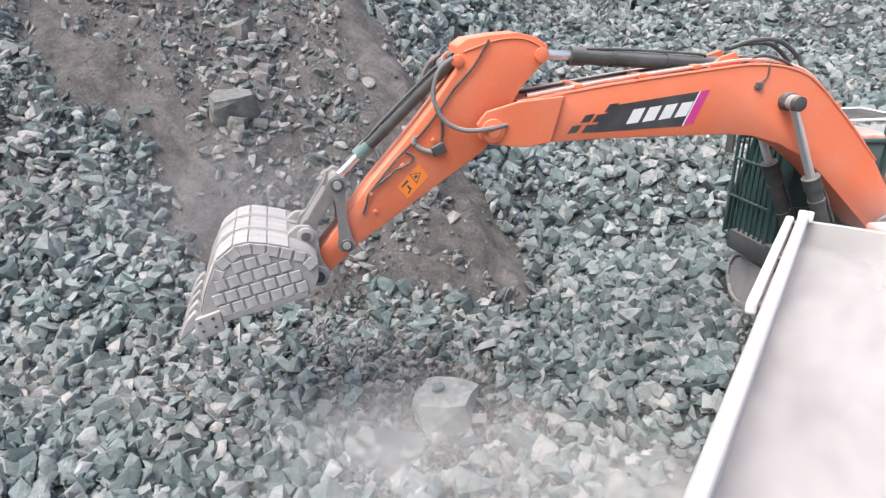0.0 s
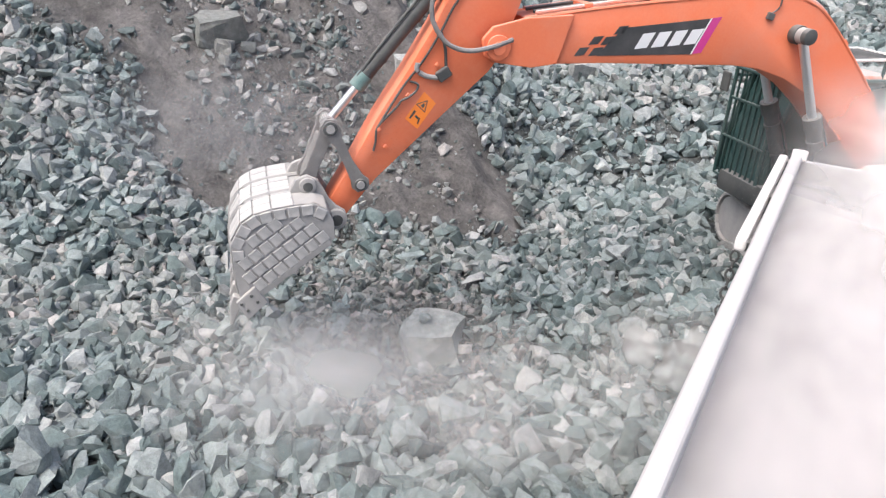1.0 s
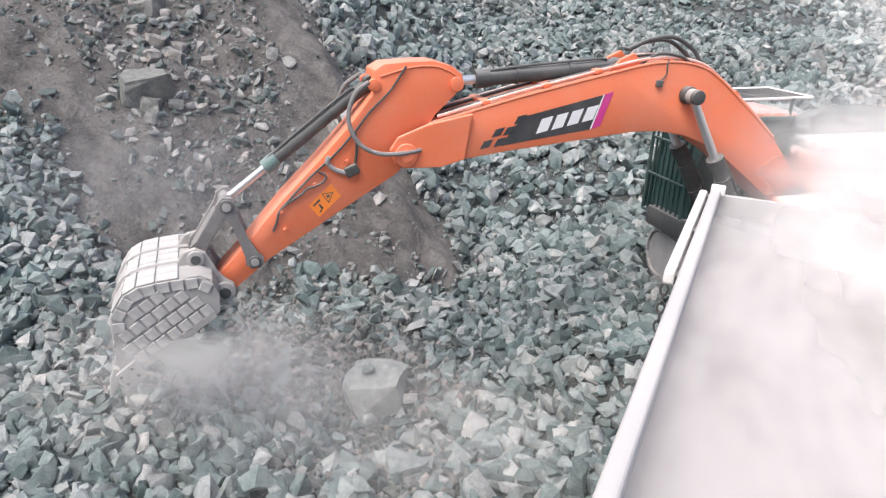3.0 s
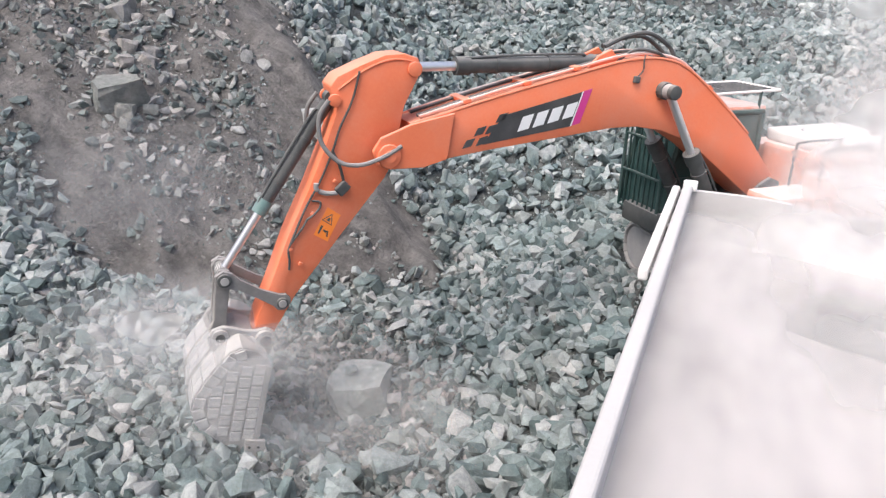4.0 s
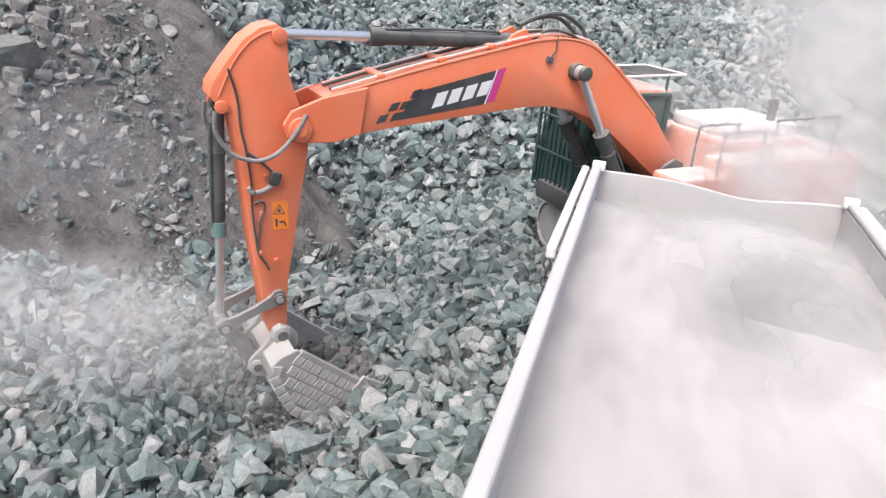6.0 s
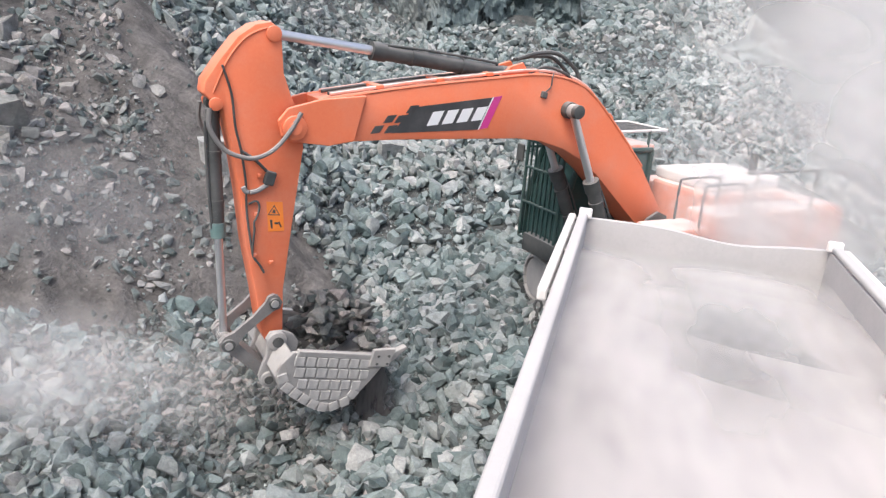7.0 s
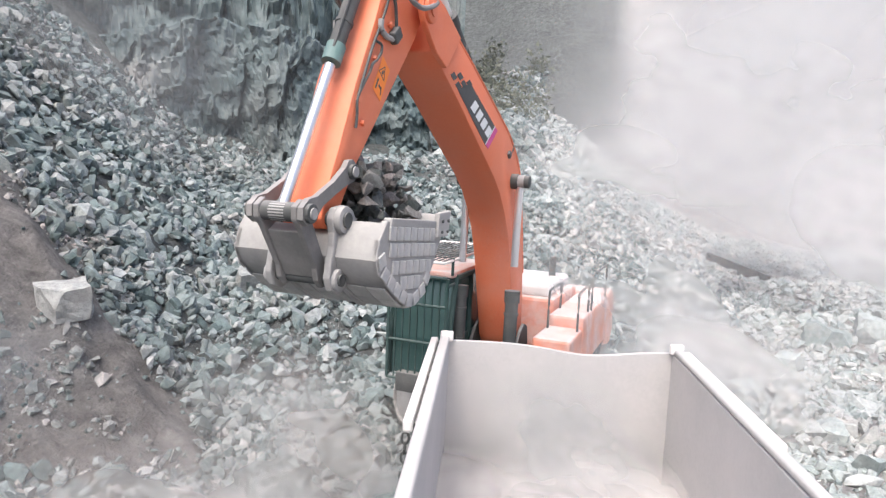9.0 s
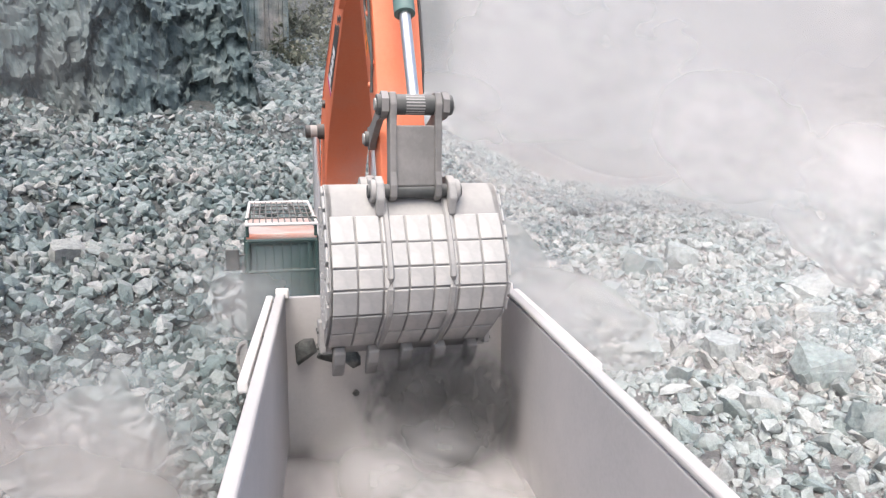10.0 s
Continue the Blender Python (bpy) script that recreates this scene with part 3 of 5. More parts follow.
def build_truck():
    truck = empty("dump_truck", pose(0, 0, BASE), "pale dust-covered dump truck with an empty steel box, parked", "dump truck")
    o = -BASE
    wall = 0.07
    for name, x in (("side_wall", XL), ("side_wall", XR - wall)):
        part(name, block((wall, YF - YN, ZR - ZF), (x + wall / 2, (YF + YN) / 2, (ZR + ZF) / 2 + o), 0.012), BOX, truck)
    bm = bmesh.new()
    n = 40
    prev = None
    for i in range(n + 1):
        u = i / n
        x = XL + wall + u * (XR - XL - 2 * wall)
        sag = 0.10 * math.exp(-((u - 0.62) / 0.2) ** 2) * 0.6
        ring = [bm.verts.new((x, YF - wall + 0.03 * math.sin(u * 7), ZF + o)), bm.verts.new((x, YF + 0.03 * math.sin(u * 7), ZF + o)),
                bm.verts.new((x, YF + 0.03 * math.sin(u * 7), ZR - sag + o)), bm.verts.new((x, YF - wall + 0.03 * math.sin(u * 7), ZR - sag + o))]
        if prev:
            for k in range(4):
                bm.faces.new((prev[k], prev[(k + 1) % 4], ring[(k + 1) % 4], ring[k]))
        else:
            bm.faces.new(ring)
        prev = ring
    bm.faces.new(prev[::-1])
    part("tailgate", bm, BOX, truck, "dented pale steel tailgate")
    part("front_wall", block((XR - XL - 2 * wall, wall, ZR - ZF), ((XL + XR) / 2, YN + wall / 2, (ZR + ZF) / 2 + o), 0.01), BOX, truck)
    part("box_floor", block((XR - XL - 2 * wall - 0.01, YF - YN - 2 * wall - 0.01, 0.08), ((XL + XR) / 2, (YF + YN) / 2, ZF + 0.04 + o), 0.01), BOX, truck)
    for s, x in ((-1, XL), (1, XR)):
        inner = x - s * wall / 2
        bm = bmesh.new()
        add_box(bm, (0.095, YF - YN - 0.05, 0.06), (inner + s * 0.008, (YF + YN) / 2 - 0.03, ZR + 0.037 + o))
        part("top_rail", soften(bm, 0.025, 3), BOX, truck, "worn white top rail")
        bar = part("lifting_arm", block((0.075, 2.35, 0.10), (x + s * 0.085, YF - 1.17, ZR - 0.03 + o), 0.02), WHITE, truck, "pale steel tailgate arm outside the wall")
        for yy in (YF - 0.06, YF - 1.2, YF - 2.28):
            part("bracket", block((0.09, 0.09, 0.07), (x + s * 0.04, yy, ZR - 0.045 + o), 0.012), DARK, bar)
        bm = bmesh.new()
        for k in range(7):
            t = Matrix.Rotation(radians(90 * (k % 2)), 4, "Z")
            c = (x + s * 0.10, YF - 2.34 - 0.012 * k, ZR - 0.12 - 0.065 * k + o)
            pts = [Vector(c) + t @ Vector((0.028 * math.cos(a), 0, 0.045 * math.sin(a))) for a in (0, 1.05, 2.09, 3.14, 4.19, 5.24)]
            for a, b in zip(pts, pts[1:] + pts[:1]):
                add_rod(bm, a, b, 0.009, None, 6)
        part("chain", bm, DARK, bar, "dark hanging chain")
        part("latch", block((0.13, 0.07, 0.10), (inner - s * 0.01, YF - 0.10, ZR + 0.06 + o), 0.015), WHITE, truck, "white latch block on the corner")
        for k in range(6):
            part("side_rib", block((0.06, 0.12, 1.45), (x + s * 0.03, YN + 0.5 + k * 1.0, (ZR + ZF) / 2 - 0.08 + o), 0.015), BOX, truck)
    for x in (0.45, 1.23):
        part("chassis_beam", block((0.14, 7.6, 0.30), (x, 3.3, 1.29 + o), 0.02), DARK, truck)
    for x in (-0.10, 1.78):
        for y in (5.9, 4.5, 0.2):
            bm = bmesh.new()
            add_rod(bm, (x - 0.16, y, 0.55), (x + 0.16, y, 0.55), 0.55, None, 28)
            w = part("wheel", soften(bm, 0.06, 3), RUBBER, truck, "black truck tyre")
            part("rim", rods([((x - 0.17, y, 0.55), (x + 0.17, y, 0.55))], 0.28, 20), STEEL, w)
            part("axle", rods([((0.84, y, 0.55), (x - 0.1 * (1 if x > 0.8 else -1), y, 0.55))], 0.08), DARK, truck)
    for y in (5.9, 4.5, 0.2):
        part("spring_block", block((0.92, 0.25, 0.95), (0.84, y, 1.0), 0.03), DARK, truck)
    return truck


build_truck()

# ---------------------------------------------------------------- the excavator
FOOT_X, FOOT_Z = -0.054, 2.215 - PAD
L_BOOM, L_STICK = 6.376, 2.745
PIN_B, PIN_J = (2.506, 1.244), (3.502, 1.45)
PIN_D, PIN_E, PIN_F = (-1.029, 0.284), (-0.179, 0.886), (2.249, 0.052)
L_FH, L_HI, L_GI = 0.768, 0.713, 0.538
PIN_K = (0.95, -0.45)
ANGLES = [  # seconds, swing, boom, stick, bucket
    (0, -136.2, 13.2, -39.6, 75),
    (0.5, -136.8, 11.4, -43.2, 64),
    (1, -134.4, 14.8, -47.5, 52.5),
    (1.5, -133.6, 15.0, -48.0, 53.0),
    (2, -136.9, 14.2, -47.4, 47.8),
    (2.5, -137.0, 12.1, -33.2, 67),
    (3, -136.5, 8.1, -35.7, 56),
    (4.5, -134.6, 8.7, -65.6, -7.3),
    (5, -134.7, 8.5, -77.0, -19.7),
    (5.5, -134.9, 7.6, -83.5, -36.3),
    (7, -136.3, 14.2, -85.9, -77.7),
    (7.5, -137.1, 22.6, -77.2, -85.5),
    (8, -135.0, 31.3, -69.5, -86.9),
    (8.5, -126.9, 39.8, -63.0, -84.8),
    (9, -108.4, 45.2, -51.7, -85.0),
    (9.5, -89.5, 48.4, -65.7, -34.3),
    (10, -85.2, 46.6, -60.2, 4.9),
]

def angles(t):
    """Swing, boom, stick and bucket at t, smooth through the rows."""
    ts = [r[0] for r in ANGLES]
    out = []
    for c in range(1, 5):
        v = [r[c] for r in ANGLES]
        d = [(v[i + 1] - v[i]) / (ts[i + 1] - ts[i]) for i in range(len(v) - 1)]
        s = [0.0] + [0.0 if d[i - 1] * d[i] <= 0 else 2 * d[i - 1] * d[i] / (d[i - 1] + d[i]) for i in range(1, len(d))] + [d[-1] * 0.6]
        i = max(k for k in range(len(d)) if ts[k] <= t + 1e-9)
        h = ts[i + 1] - ts[i]
        u = (t - ts[i]) / h
        out.append((2 * u ** 3 - 3 * u ** 2 + 1) * v[i] + (u ** 3 - 2 * u ** 2 + u) * h * s[i] + (3 * u ** 2 - 2 * u ** 3) * v[i + 1] + (u ** 3 - u ** 2) * h * s[i + 1])
    return [radians(a) for a in out]


def along(o, a, p):
    return (o[0] + math.cos(a) * p[0] - math.sin(a) * p[1], o[1] + math.sin(a) * p[0] + math.cos(a) * p[1])


def linkage(t):
    """Pins in the boom's plane (forward, up from the boom foot) and the angles."""
    swing, b, s, k = angles(t)
    A = (FOOT_X, 0.0)
    C = along(A, b, (L_BOOM, 0))
    G = along(C, s, (L_STICK, 0))
    P = dict(A=A, C=C, G=G, B=along(A, b, PIN_B), J=along(A, b, PIN_J), D=along(C, s, PIN_D), E=along(C, s, PIN_E), F=along(C, s, PIN_F), I=along(G, k, (L_GI, 0)), K=PIN_K)
    F, I = P["F"], P["I"]
    dx, dz = I[0] - F[0], I[1] - F[1]
    d = math.hypot(dx, dz)
    x = (d * d + L_FH ** 2 - L_HI ** 2) / (2 * d)
    y = math.sqrt(max(L_FH ** 2 - x * x, 0.0))
    P["H"] = (F[0] + (x * dx - y * dz) / d, F[1] + (x * dz + y * dx) / d)
    return swing, b, s, k, P


def set_at(swing, o, a):
    """The pose of a part whose own x axis leaves the pin o at the angle a in the boom's plane."""
    return Matrix.Translation((0, 0, FOOT_Z)) @ Matrix.Rotation(swing, 4, "Z") @ Matrix.Translation((o[0], 0, o[1])) @ Matrix.Rotation(-a, 4, "Y")


def toward(p, q):
    return math.atan2(q[1] - p[1], q[0] - p[0])


excavator = empty("excavator", pose(EX, EY, PAD), "orange crawler excavator with a caged cab digging broken stone", "excavator")


def mover(name, bm, mat, label="", smooth=True):
    ob = part(name, bm, mat, excavator, label, smooth)
    return ob


def build_boom():
    outline = [(6.12, 0.40), (5.0, 0.87), (3.7, 1.37), (3.2, 1.55), (2.75, 1.64), (2.35, 1.63), (2.0, 1.51), (1.4, 1.2), (0.7, 0.80), (0.1, 0.33), (-0.18, 0.12), (-0.2, -0.12), (-0.05, -0.24), (0.2, -0.22),
               (0.87, 0.12), (1.53, 0.45), (1.95, 0.61), (2.35, 0.69), (2.8, 0.70), (3.2, 0.64), (5.0, 0.18), (5.9, -0.08)]
    boom = mover("boom", prism(outline, -0.31, 0.31, 0.02), ORANGE, "orange gooseneck boom with a dark decal")
    for s in (-1, 1):
        ear = [(5.6, 0.60), (6.15, 0.40), (6.5, 0.2), (6.58, 0.03), (6.5, -0.13), (6.35, -0.17), (5.9, -0.11), (5.6, 0.02)]
        part("fork_plate", prism(ear, s * 0.33 - 0.035, s * 0.33 + 0.035, 0.012), ORANGE, boom)
        bm = bmesh.new()
        add_rod(bm, (L_BOOM, s * 0.36, 0), (L_BOOM, s * 0.41, 0), 0.145, None, 24)
        part("boss", soften(bm, 0.015), ORANGE, boom, "", True)
        bm = bmesh.new()
        add_rod(bm, (L_BOOM, s * 0.40, 0), (L_BOOM, s * 0.43, 0), 0.075, None, 20)
        part("pin_cap", bm, ORANGE, boom, "", True)
        bm = bmesh.new()
        add_rod(bm, (PIN_B[0], s * 0.30, PIN_B[1]), (PIN_B[0], s * 0.42, PIN_B[1]), 0.12, None, 20)
        add_rod(bm, (PIN_B[0], s * 0.42, PIN_B[1]), (PIN_B[0], s * 0.60, PIN_B[1]), 0.10, None, 20)
        part("cylinder_pin", soften(bm, 0.012), DARK, boom, "dark pin with a round cap", True)
        # edge flange along the top
        top = [(6.1, 0.40), (5.0, 0.87), (3.7, 1.37), (3.2, 1.55), (2.75, 1.64), (2.35, 1.63), (2.0, 1.51), (1.4, 1.2), (0.7, 0.80)]
        part("top_edge", hose([(x, s * 0.30, z + 0.005) for x, z in top], 0.022, 6, 3), ORANGE, boom)
        # decal: a dark slanted panel, a white blocky mark, a magenta stripe and small squares
        y = s * 0.3135
        def flat(name, pts, mat, lift):
            bm = bmesh.new()
            a, b = sorted((y, y + s * lift))
            add_prism(bm, pts, a, b)
            return part(name, bm, mat, boom)
        flat("decal_panel", [(5.12, 0.24), (4.90, 0.64), (3.80, 1.07), (3.88, 0.60)], BLACK, 0.003)
        for k in range(4):
            u = 4.63 - 0.21 * k
            v0 = 0.46 + (4.63 - u) * 0.36
            x0, h = u, 0.19
            pts = [(x0 + 0.03, v0 - 0.01), (x0 - 0.01, v0 + h), (x0 - 0.165, v0 + h + 0.06), (x0 - 0.125, v0 + 0.05)]
            flat("decal_mark", pts, LETTER, 0.006)
        flat("decal_stripe", [(3.86, 0.61), (3.78, 1.08), (3.66, 1.13), (3.74, 0.66)], MAGENTA, 0.003)
        flat("decal_stripe", [(3.885, 0.60), (3.805, 1.07), (3.785, 1.078), (3.865, 0.608)], LETTER, 0.006)
        for u, v in ((5.22, 0.21), (5.12, 0.37), (5.0, 0.53), (5.40, 0.16), (5.27, 0.33)):
            flat("decal_square", [(u, v), (u - 0.04, v + 0.11), (u - 0.16, v + 0.155), (u - 0.12, v + 0.045)], BLACK, 0.003)
        # small bracket
        part("bracket", block((0.10, 0.05, 0.09), (3.0, s * 0.33, 1.33), 0.015), DARK, boom)
        part("lug", block((0.13, 0.04, 0.13), (6.0, s * 0.33, 0.29), 0.015, Matrix.Rotation(radians(25), 4, "Y")), ORANGE, boom)
    # hydraulic lines on the top
    for y in (-0.2, -0.12, 0.12, 0.2):
        part("hydraulic_line", hose([(6.0, y, 0.49), (5.0, y, 0.92), (3.9, y, 1.35), (3.3, y, 1.58), (2.8, y, 1.69), (2.3, y, 1.68), (1.9, y, 1.52), (1.2, y, 1.16), (0.6, y, 0.80)], 0.022, 7, 4), ORANGE_DUST if abs(y) > 0.15 else DARK, boom)
    for u, v in ((5.4, 0.73), (4.6, 1.05), (3.9, 1.33), (1.6, 1.35)):
        part("line_clamp", block((0.10, 0.5, 0.05), (u, 0, v + 0.02), 0.01, Matrix.Rotation(radians(21 if u > 3 else -28), 4, "Y")), ORANGE, boom)
    for s in (-1, 1):
        part("cylinder_lug", prism([(3.2, 1.5), (3.4, 1.66), (3.58, 1.55), (3.75, 1.3)], s * 0.16 - 0.03, s * 0.16 + 0.03, 0.01), ORANGE, boom)
    part("hose", hose([(3.45, 0.08, 1.68), (3.15, 0.10, 1.86), (2.8, 0.1, 1.95), (2.45, 0.12, 1.84), (2.3, 0.14, 1.70)], 0.03), DARK, boom)
    part("hose", hose([(3.40, -0.06, 1.68), (3.1, -0.08, 1.82), (2.75, -0.08, 1.9), (2.4, -0.1, 1.78), (2.25, -0.12, 1.68)], 0.03), DARK, boom)
    part("hose", hose([(3.35, 0.18, 1.45), (3.05, 0.2, 1.70), (2.7, 0.22, 1.72), (2.5, 0.22, 1.66)], 0.022), DARK, boom)
    part("cable", hose([(3.0, 0.325, 1.36), (2.93, 0.33, 1.46), (2.95, 0.33, 1.58), (2.93, 0.30, 1.66)], 0.01), DARK, boom)
    return boom


def build_stick():
    outline = [(-0.28, 1.02), (-0.20, 0.93), (-0.12, 0.80), (0.34, 0.67), (0.88, 0.55), (1.5, 0.44), (2.18, 0.27), (2.62, 0.18), (2.82, 0.10), (2.86, 0.0), (2.80, -0.09), (2.67, -0.11), (2.1, -0.07), (1.2, -0.12),
               (0.25, -0.18), (-0.1, -0.14), (-0.3, 0.0), (-0.6, 0.13), (-0.95, 0.18), (-1.10, 0.22), (-1.16, 0.33), (-1.10, 0.5), (-0.95, 0.68), (-0.68, 0.86), (-0.42, 1.01)]
    stick = mover("stick", prism(outline, -0.215, 0.215, 0.018), ORANGE, "orange stick with hoses and an amber warning decal")
    for s in (-1, 1):
        rib = [(-0.30, 0.98), (-0.68, 0.84), (-0.95, 0.65), (-1.08, 0.42)]
        part("seam", hose([(u, s * 0.217, v - 0.06) for u, v in rib] + [(-1.0, s * 0.217, 0.30)], 0.014, 6, 4), ORANGE, stick)
        for p, r in ((PIN_D, 0.09), (PIN_E, 0.075), (PIN_F, 0.09)):
            bm = bmesh.new()
            add_rod(bm, (p[0], s * 0.20, p[1]), (p[0], s * 0.25, p[1]), r, None, 20)
            part("pin_boss", soften(bm, 0.01), ORANGE if p is not PIN_F else DARK, stick, "", True)
        y = s * 0.2165
        bm = bmesh.new()
        add_prism(bm, [(0.94, 0.23), (0.94, 0.03), (1.31, -0.02), (1.32, 0.18)], *sorted((y, y + s * 0.003)))
        sign = part("warning_decal", bm, AMBER, stick, "amber warning decal with black pictograms")
        bm = bmesh.new()
        yy = y + s * 0.003
        for tri in ([(0.98, 0.13), (1.11, 0.205), (1.11, 0.05)],):
            cx, cz = sum(p[0] for p in tri) / 3, sum(p[1] for p in tri) / 3
            for a, b in zip(tri, tri[1:] + tri[:1]):
                q = [a, b, (b[0] + (cx - b[0]) * 0.22, b[1] + (cz - b[1]) * 0.22), (a[0] + (cx - a[0]) * 0.22, a[1] + (cz - a[1]) * 0.22)]
                add_prism(bm, q, *sorted((yy, yy + s * 0.002)))
        add_prism(bm, [(1.04, 0.115), (1.04, 0.14), (1.085, 0.15), (1.085, 0.105)], *sorted((yy, yy + s * 0.002)))
        add_prism(bm, [(1.17, 0.17), (1.17, 0.14), (1.28, 0.13), (1.28, 0.15)], *sorted((yy, yy + s * 0.002)))
        add_prism(bm, [(1.20, 0.11), (1.20, 0.06), (1.225, 0.06), (1.225, 0.11)], *sorted((yy, yy + s * 0.002)))
        add_prism(bm, [(1.19, 0.05), (1.26, 0.015), (1.27, 0.03), (1.20, 0.065)], *sorted((yy, yy + s * 0.002)))
        part("pictogram", bm, BLACK, sign)
    # hoses on the side
    for s in (1, -1):
        part("hose", hose([(-0.62, s * 0.24, 0.84), (-0.3, s * 0.24, 0.72), (0.05, s * 0.24, 0.66), (0.32, s * 0.24, 0.58), (0.7, s * 0.24, 0.5), (1.1, s * 0.24, 0.46), (1.6, s * 0.24, 0.36)], 0.014), DARK, stick)
        part("hose", hose([(0.33, s * 0.24, 0.58), (0.42, s * 0.25, 0.42), (0.55, s * 0.25, 0.27), (0.62, s * 0.25, 0.2)], 0.018), DARK, stick)
        part("valve_block", block((0.17, 0.08, 0.13), (0.64, s * 0.255, 0.22), 0.02, Matrix.Rotation(radians(-12), 4, "Y")), DARK, stick, "dark valve block")
        part("hose", hose([(0.72, s * 0.25, 0.24), (0.80, s * 0.25, 0.36), (0.82, s * 0.25, 0.48), (0.76, s * 0.25, 0.53)], 0.03), STEEL, stick)
        part("hose", hose([(0.97, s * 0.24, 0.45), (0.93, s * 0.25, 0.36), (1.0, s * 0.25, 0.32), (1.12, s * 0.25, 0.34), (1.2, s * 0.25, 0.37), (1.3, s * 0.25, 0.36), (1.6, s * 0.24, 0.36), (1.75, s * 0.24, 0.26), (1.85, s * 0.24, 0.2)], 0.014), DARK, stick)
        for u, v in ((0.62, 0.34), (1.1, 0.35), (1.72, 0.12), (1.62, 0.33)):
            part("clip", block((0.05, 0.04, 0.05), (u, s * 0.235, v), 0.01), ORANGE, stick)
        # long loop from the boom to the cylinder
        part("loop_hose", hose([(-0.14, s * 0.30, 0.97), (0.08, s * 0.32, 0.96), (0.30, s * 0.36, 0.80), (0.38, s * 0.40, 0.58), (0.36, s * 0.42, 0.40), (0.24, s * 0.43, 0.22), (0.02, s * 0.43, 0.06), (-0.18, s * 0.38, -0.06)], 0.028, 8), LINK, stick, "grey sleeved hose loop")
    return stick


def cylinder(name, length, r, label, gland=None):
    bm = bmesh.new()
    add_rod(bm, (0.08, 0, 0), (length, 0, 0), r, None, 24)
    add_rod(bm, (length - 0.16, 0, 0), (length, 0, 0), r * 1.16, None, 24)
    add_rod(bm, (0.0, 0, 0), (0.16, 0, 0), r * 0.8, None, 20)
    add_rod(bm, (0, -r * 1.05, 0), (0, r * 1.05, 0), r * 1.1, None, 20)
    ob = mover(name, bm, DARK, label)
    for x in (length * 0.35, length * 0.72):
        part("band", rods([((x, 0, 0), (x + 0.04, 0, 0))], r * 1.12, 20), DARK, ob, "", True)
    part("feed_pipe", hose([(0.2, r * 0.4, r * 0.9), (0.3, r * 0.5, r * 1.25), (length * 0.6, r * 0.5, r * 1.25), (length - 0.1, r * 0.4, r * 0.95)], 0.018, 7, 4), DARK, ob)
    part("gland", rods([((length - 0.17, 0, 0), (length + 0.02, 0, 0))], r * 1.19, 24), gland or DARK, ob, "teal-painted gland" if gland else "", True)
    return ob


def rod(name, length, r, label):
    bm = bmesh.new()
    add_rod(bm, (0.05, 0, 0), (length, 0, 0), r, None, 20)
    ob = mover(name, bm, CHROME, label)
    bm = bmesh.new()
    add_rod(bm, (0, -0.09, 0), (0, 0.09, 0), r * 1.7, None, 20)
    part("rod_eye", soften(bm, 0.012), STEEL, ob, "", True)
    return ob


def build_links():
    """Two side links from the stick and the bucket link."""
    bm = bmesh.new()
    for s in (-1, 1):
        o = [(-0.10, 0.03), (-0.07, 0.09), (0, 0.115), (0.08, 0.08), (0.3, 0.055), (0.6, 0.07), (0.72, 0.11), (0.83, 0.09), (0.88, 0), (0.83, -0.09), (0.72, -0.10), (0.55, -0.05), (0.3, -0.06), (0.08, -0.08), (0, -0.11), (-0.08, -0.07)]
        add_prism(bm, o, s * 0.255 - 0.028, s * 0.255 + 0.028)
    side = mover("side_link", soften(bm, 0.01), LINK, "worn grey steel side links", False)
    for x in (0, L_FH):
        bm = bmesh.new()
        add_rod(bm, (x, -0.32, 0), (x, 0.32, 0), 0.085 if x else 0.07, None, 20)
        p = part("pin", soften(bm, 0.01), DARK, side, "", True)
        for s in (-1, 1):
            part("pin_end", rods([((x, s * 0.32, 0), (x, s * 0.335, 0))], 0.05, 16), STEEL, p, "", True)
    bm = bmesh.new()
    o = [(-0.10, 0.06), (0, 0.11), (0.12, 0.085), (0.55, 0.07), (0.66, 0.10), (0.76, 0.08), (0.80, 0), (0.76, -0.08), (0.66, -0.10), (0.5, -0.075), (0.12, -0.085), (0, -0.11), (-0.10, -0.06)]
    for s in (-1, 1):
        add_prism(bm, o, s * 0.19 - 0.03, s * 0.19 + 0.03)
    add_box(bm, (0.50, 0.35, 0.13), (0.42, 0, -0.01))
    link = mover("bucket_link", soften(bm, 0.012), LINK, "worn grey cast bucket link", False)
    return side, link


BUCKET = [(0.0, -0.08), (0.15, 0.02), (0.33, 0.06), (0.46, -0.01), (0.58, -0.20), (0.70, -0.42), (0.78, -0.61), (0.79, -0.78), (0.69, -1.0), (0.42, -1.2), (0.12, -1.38), (-0.12, -1.51)]
HALF = 0.74


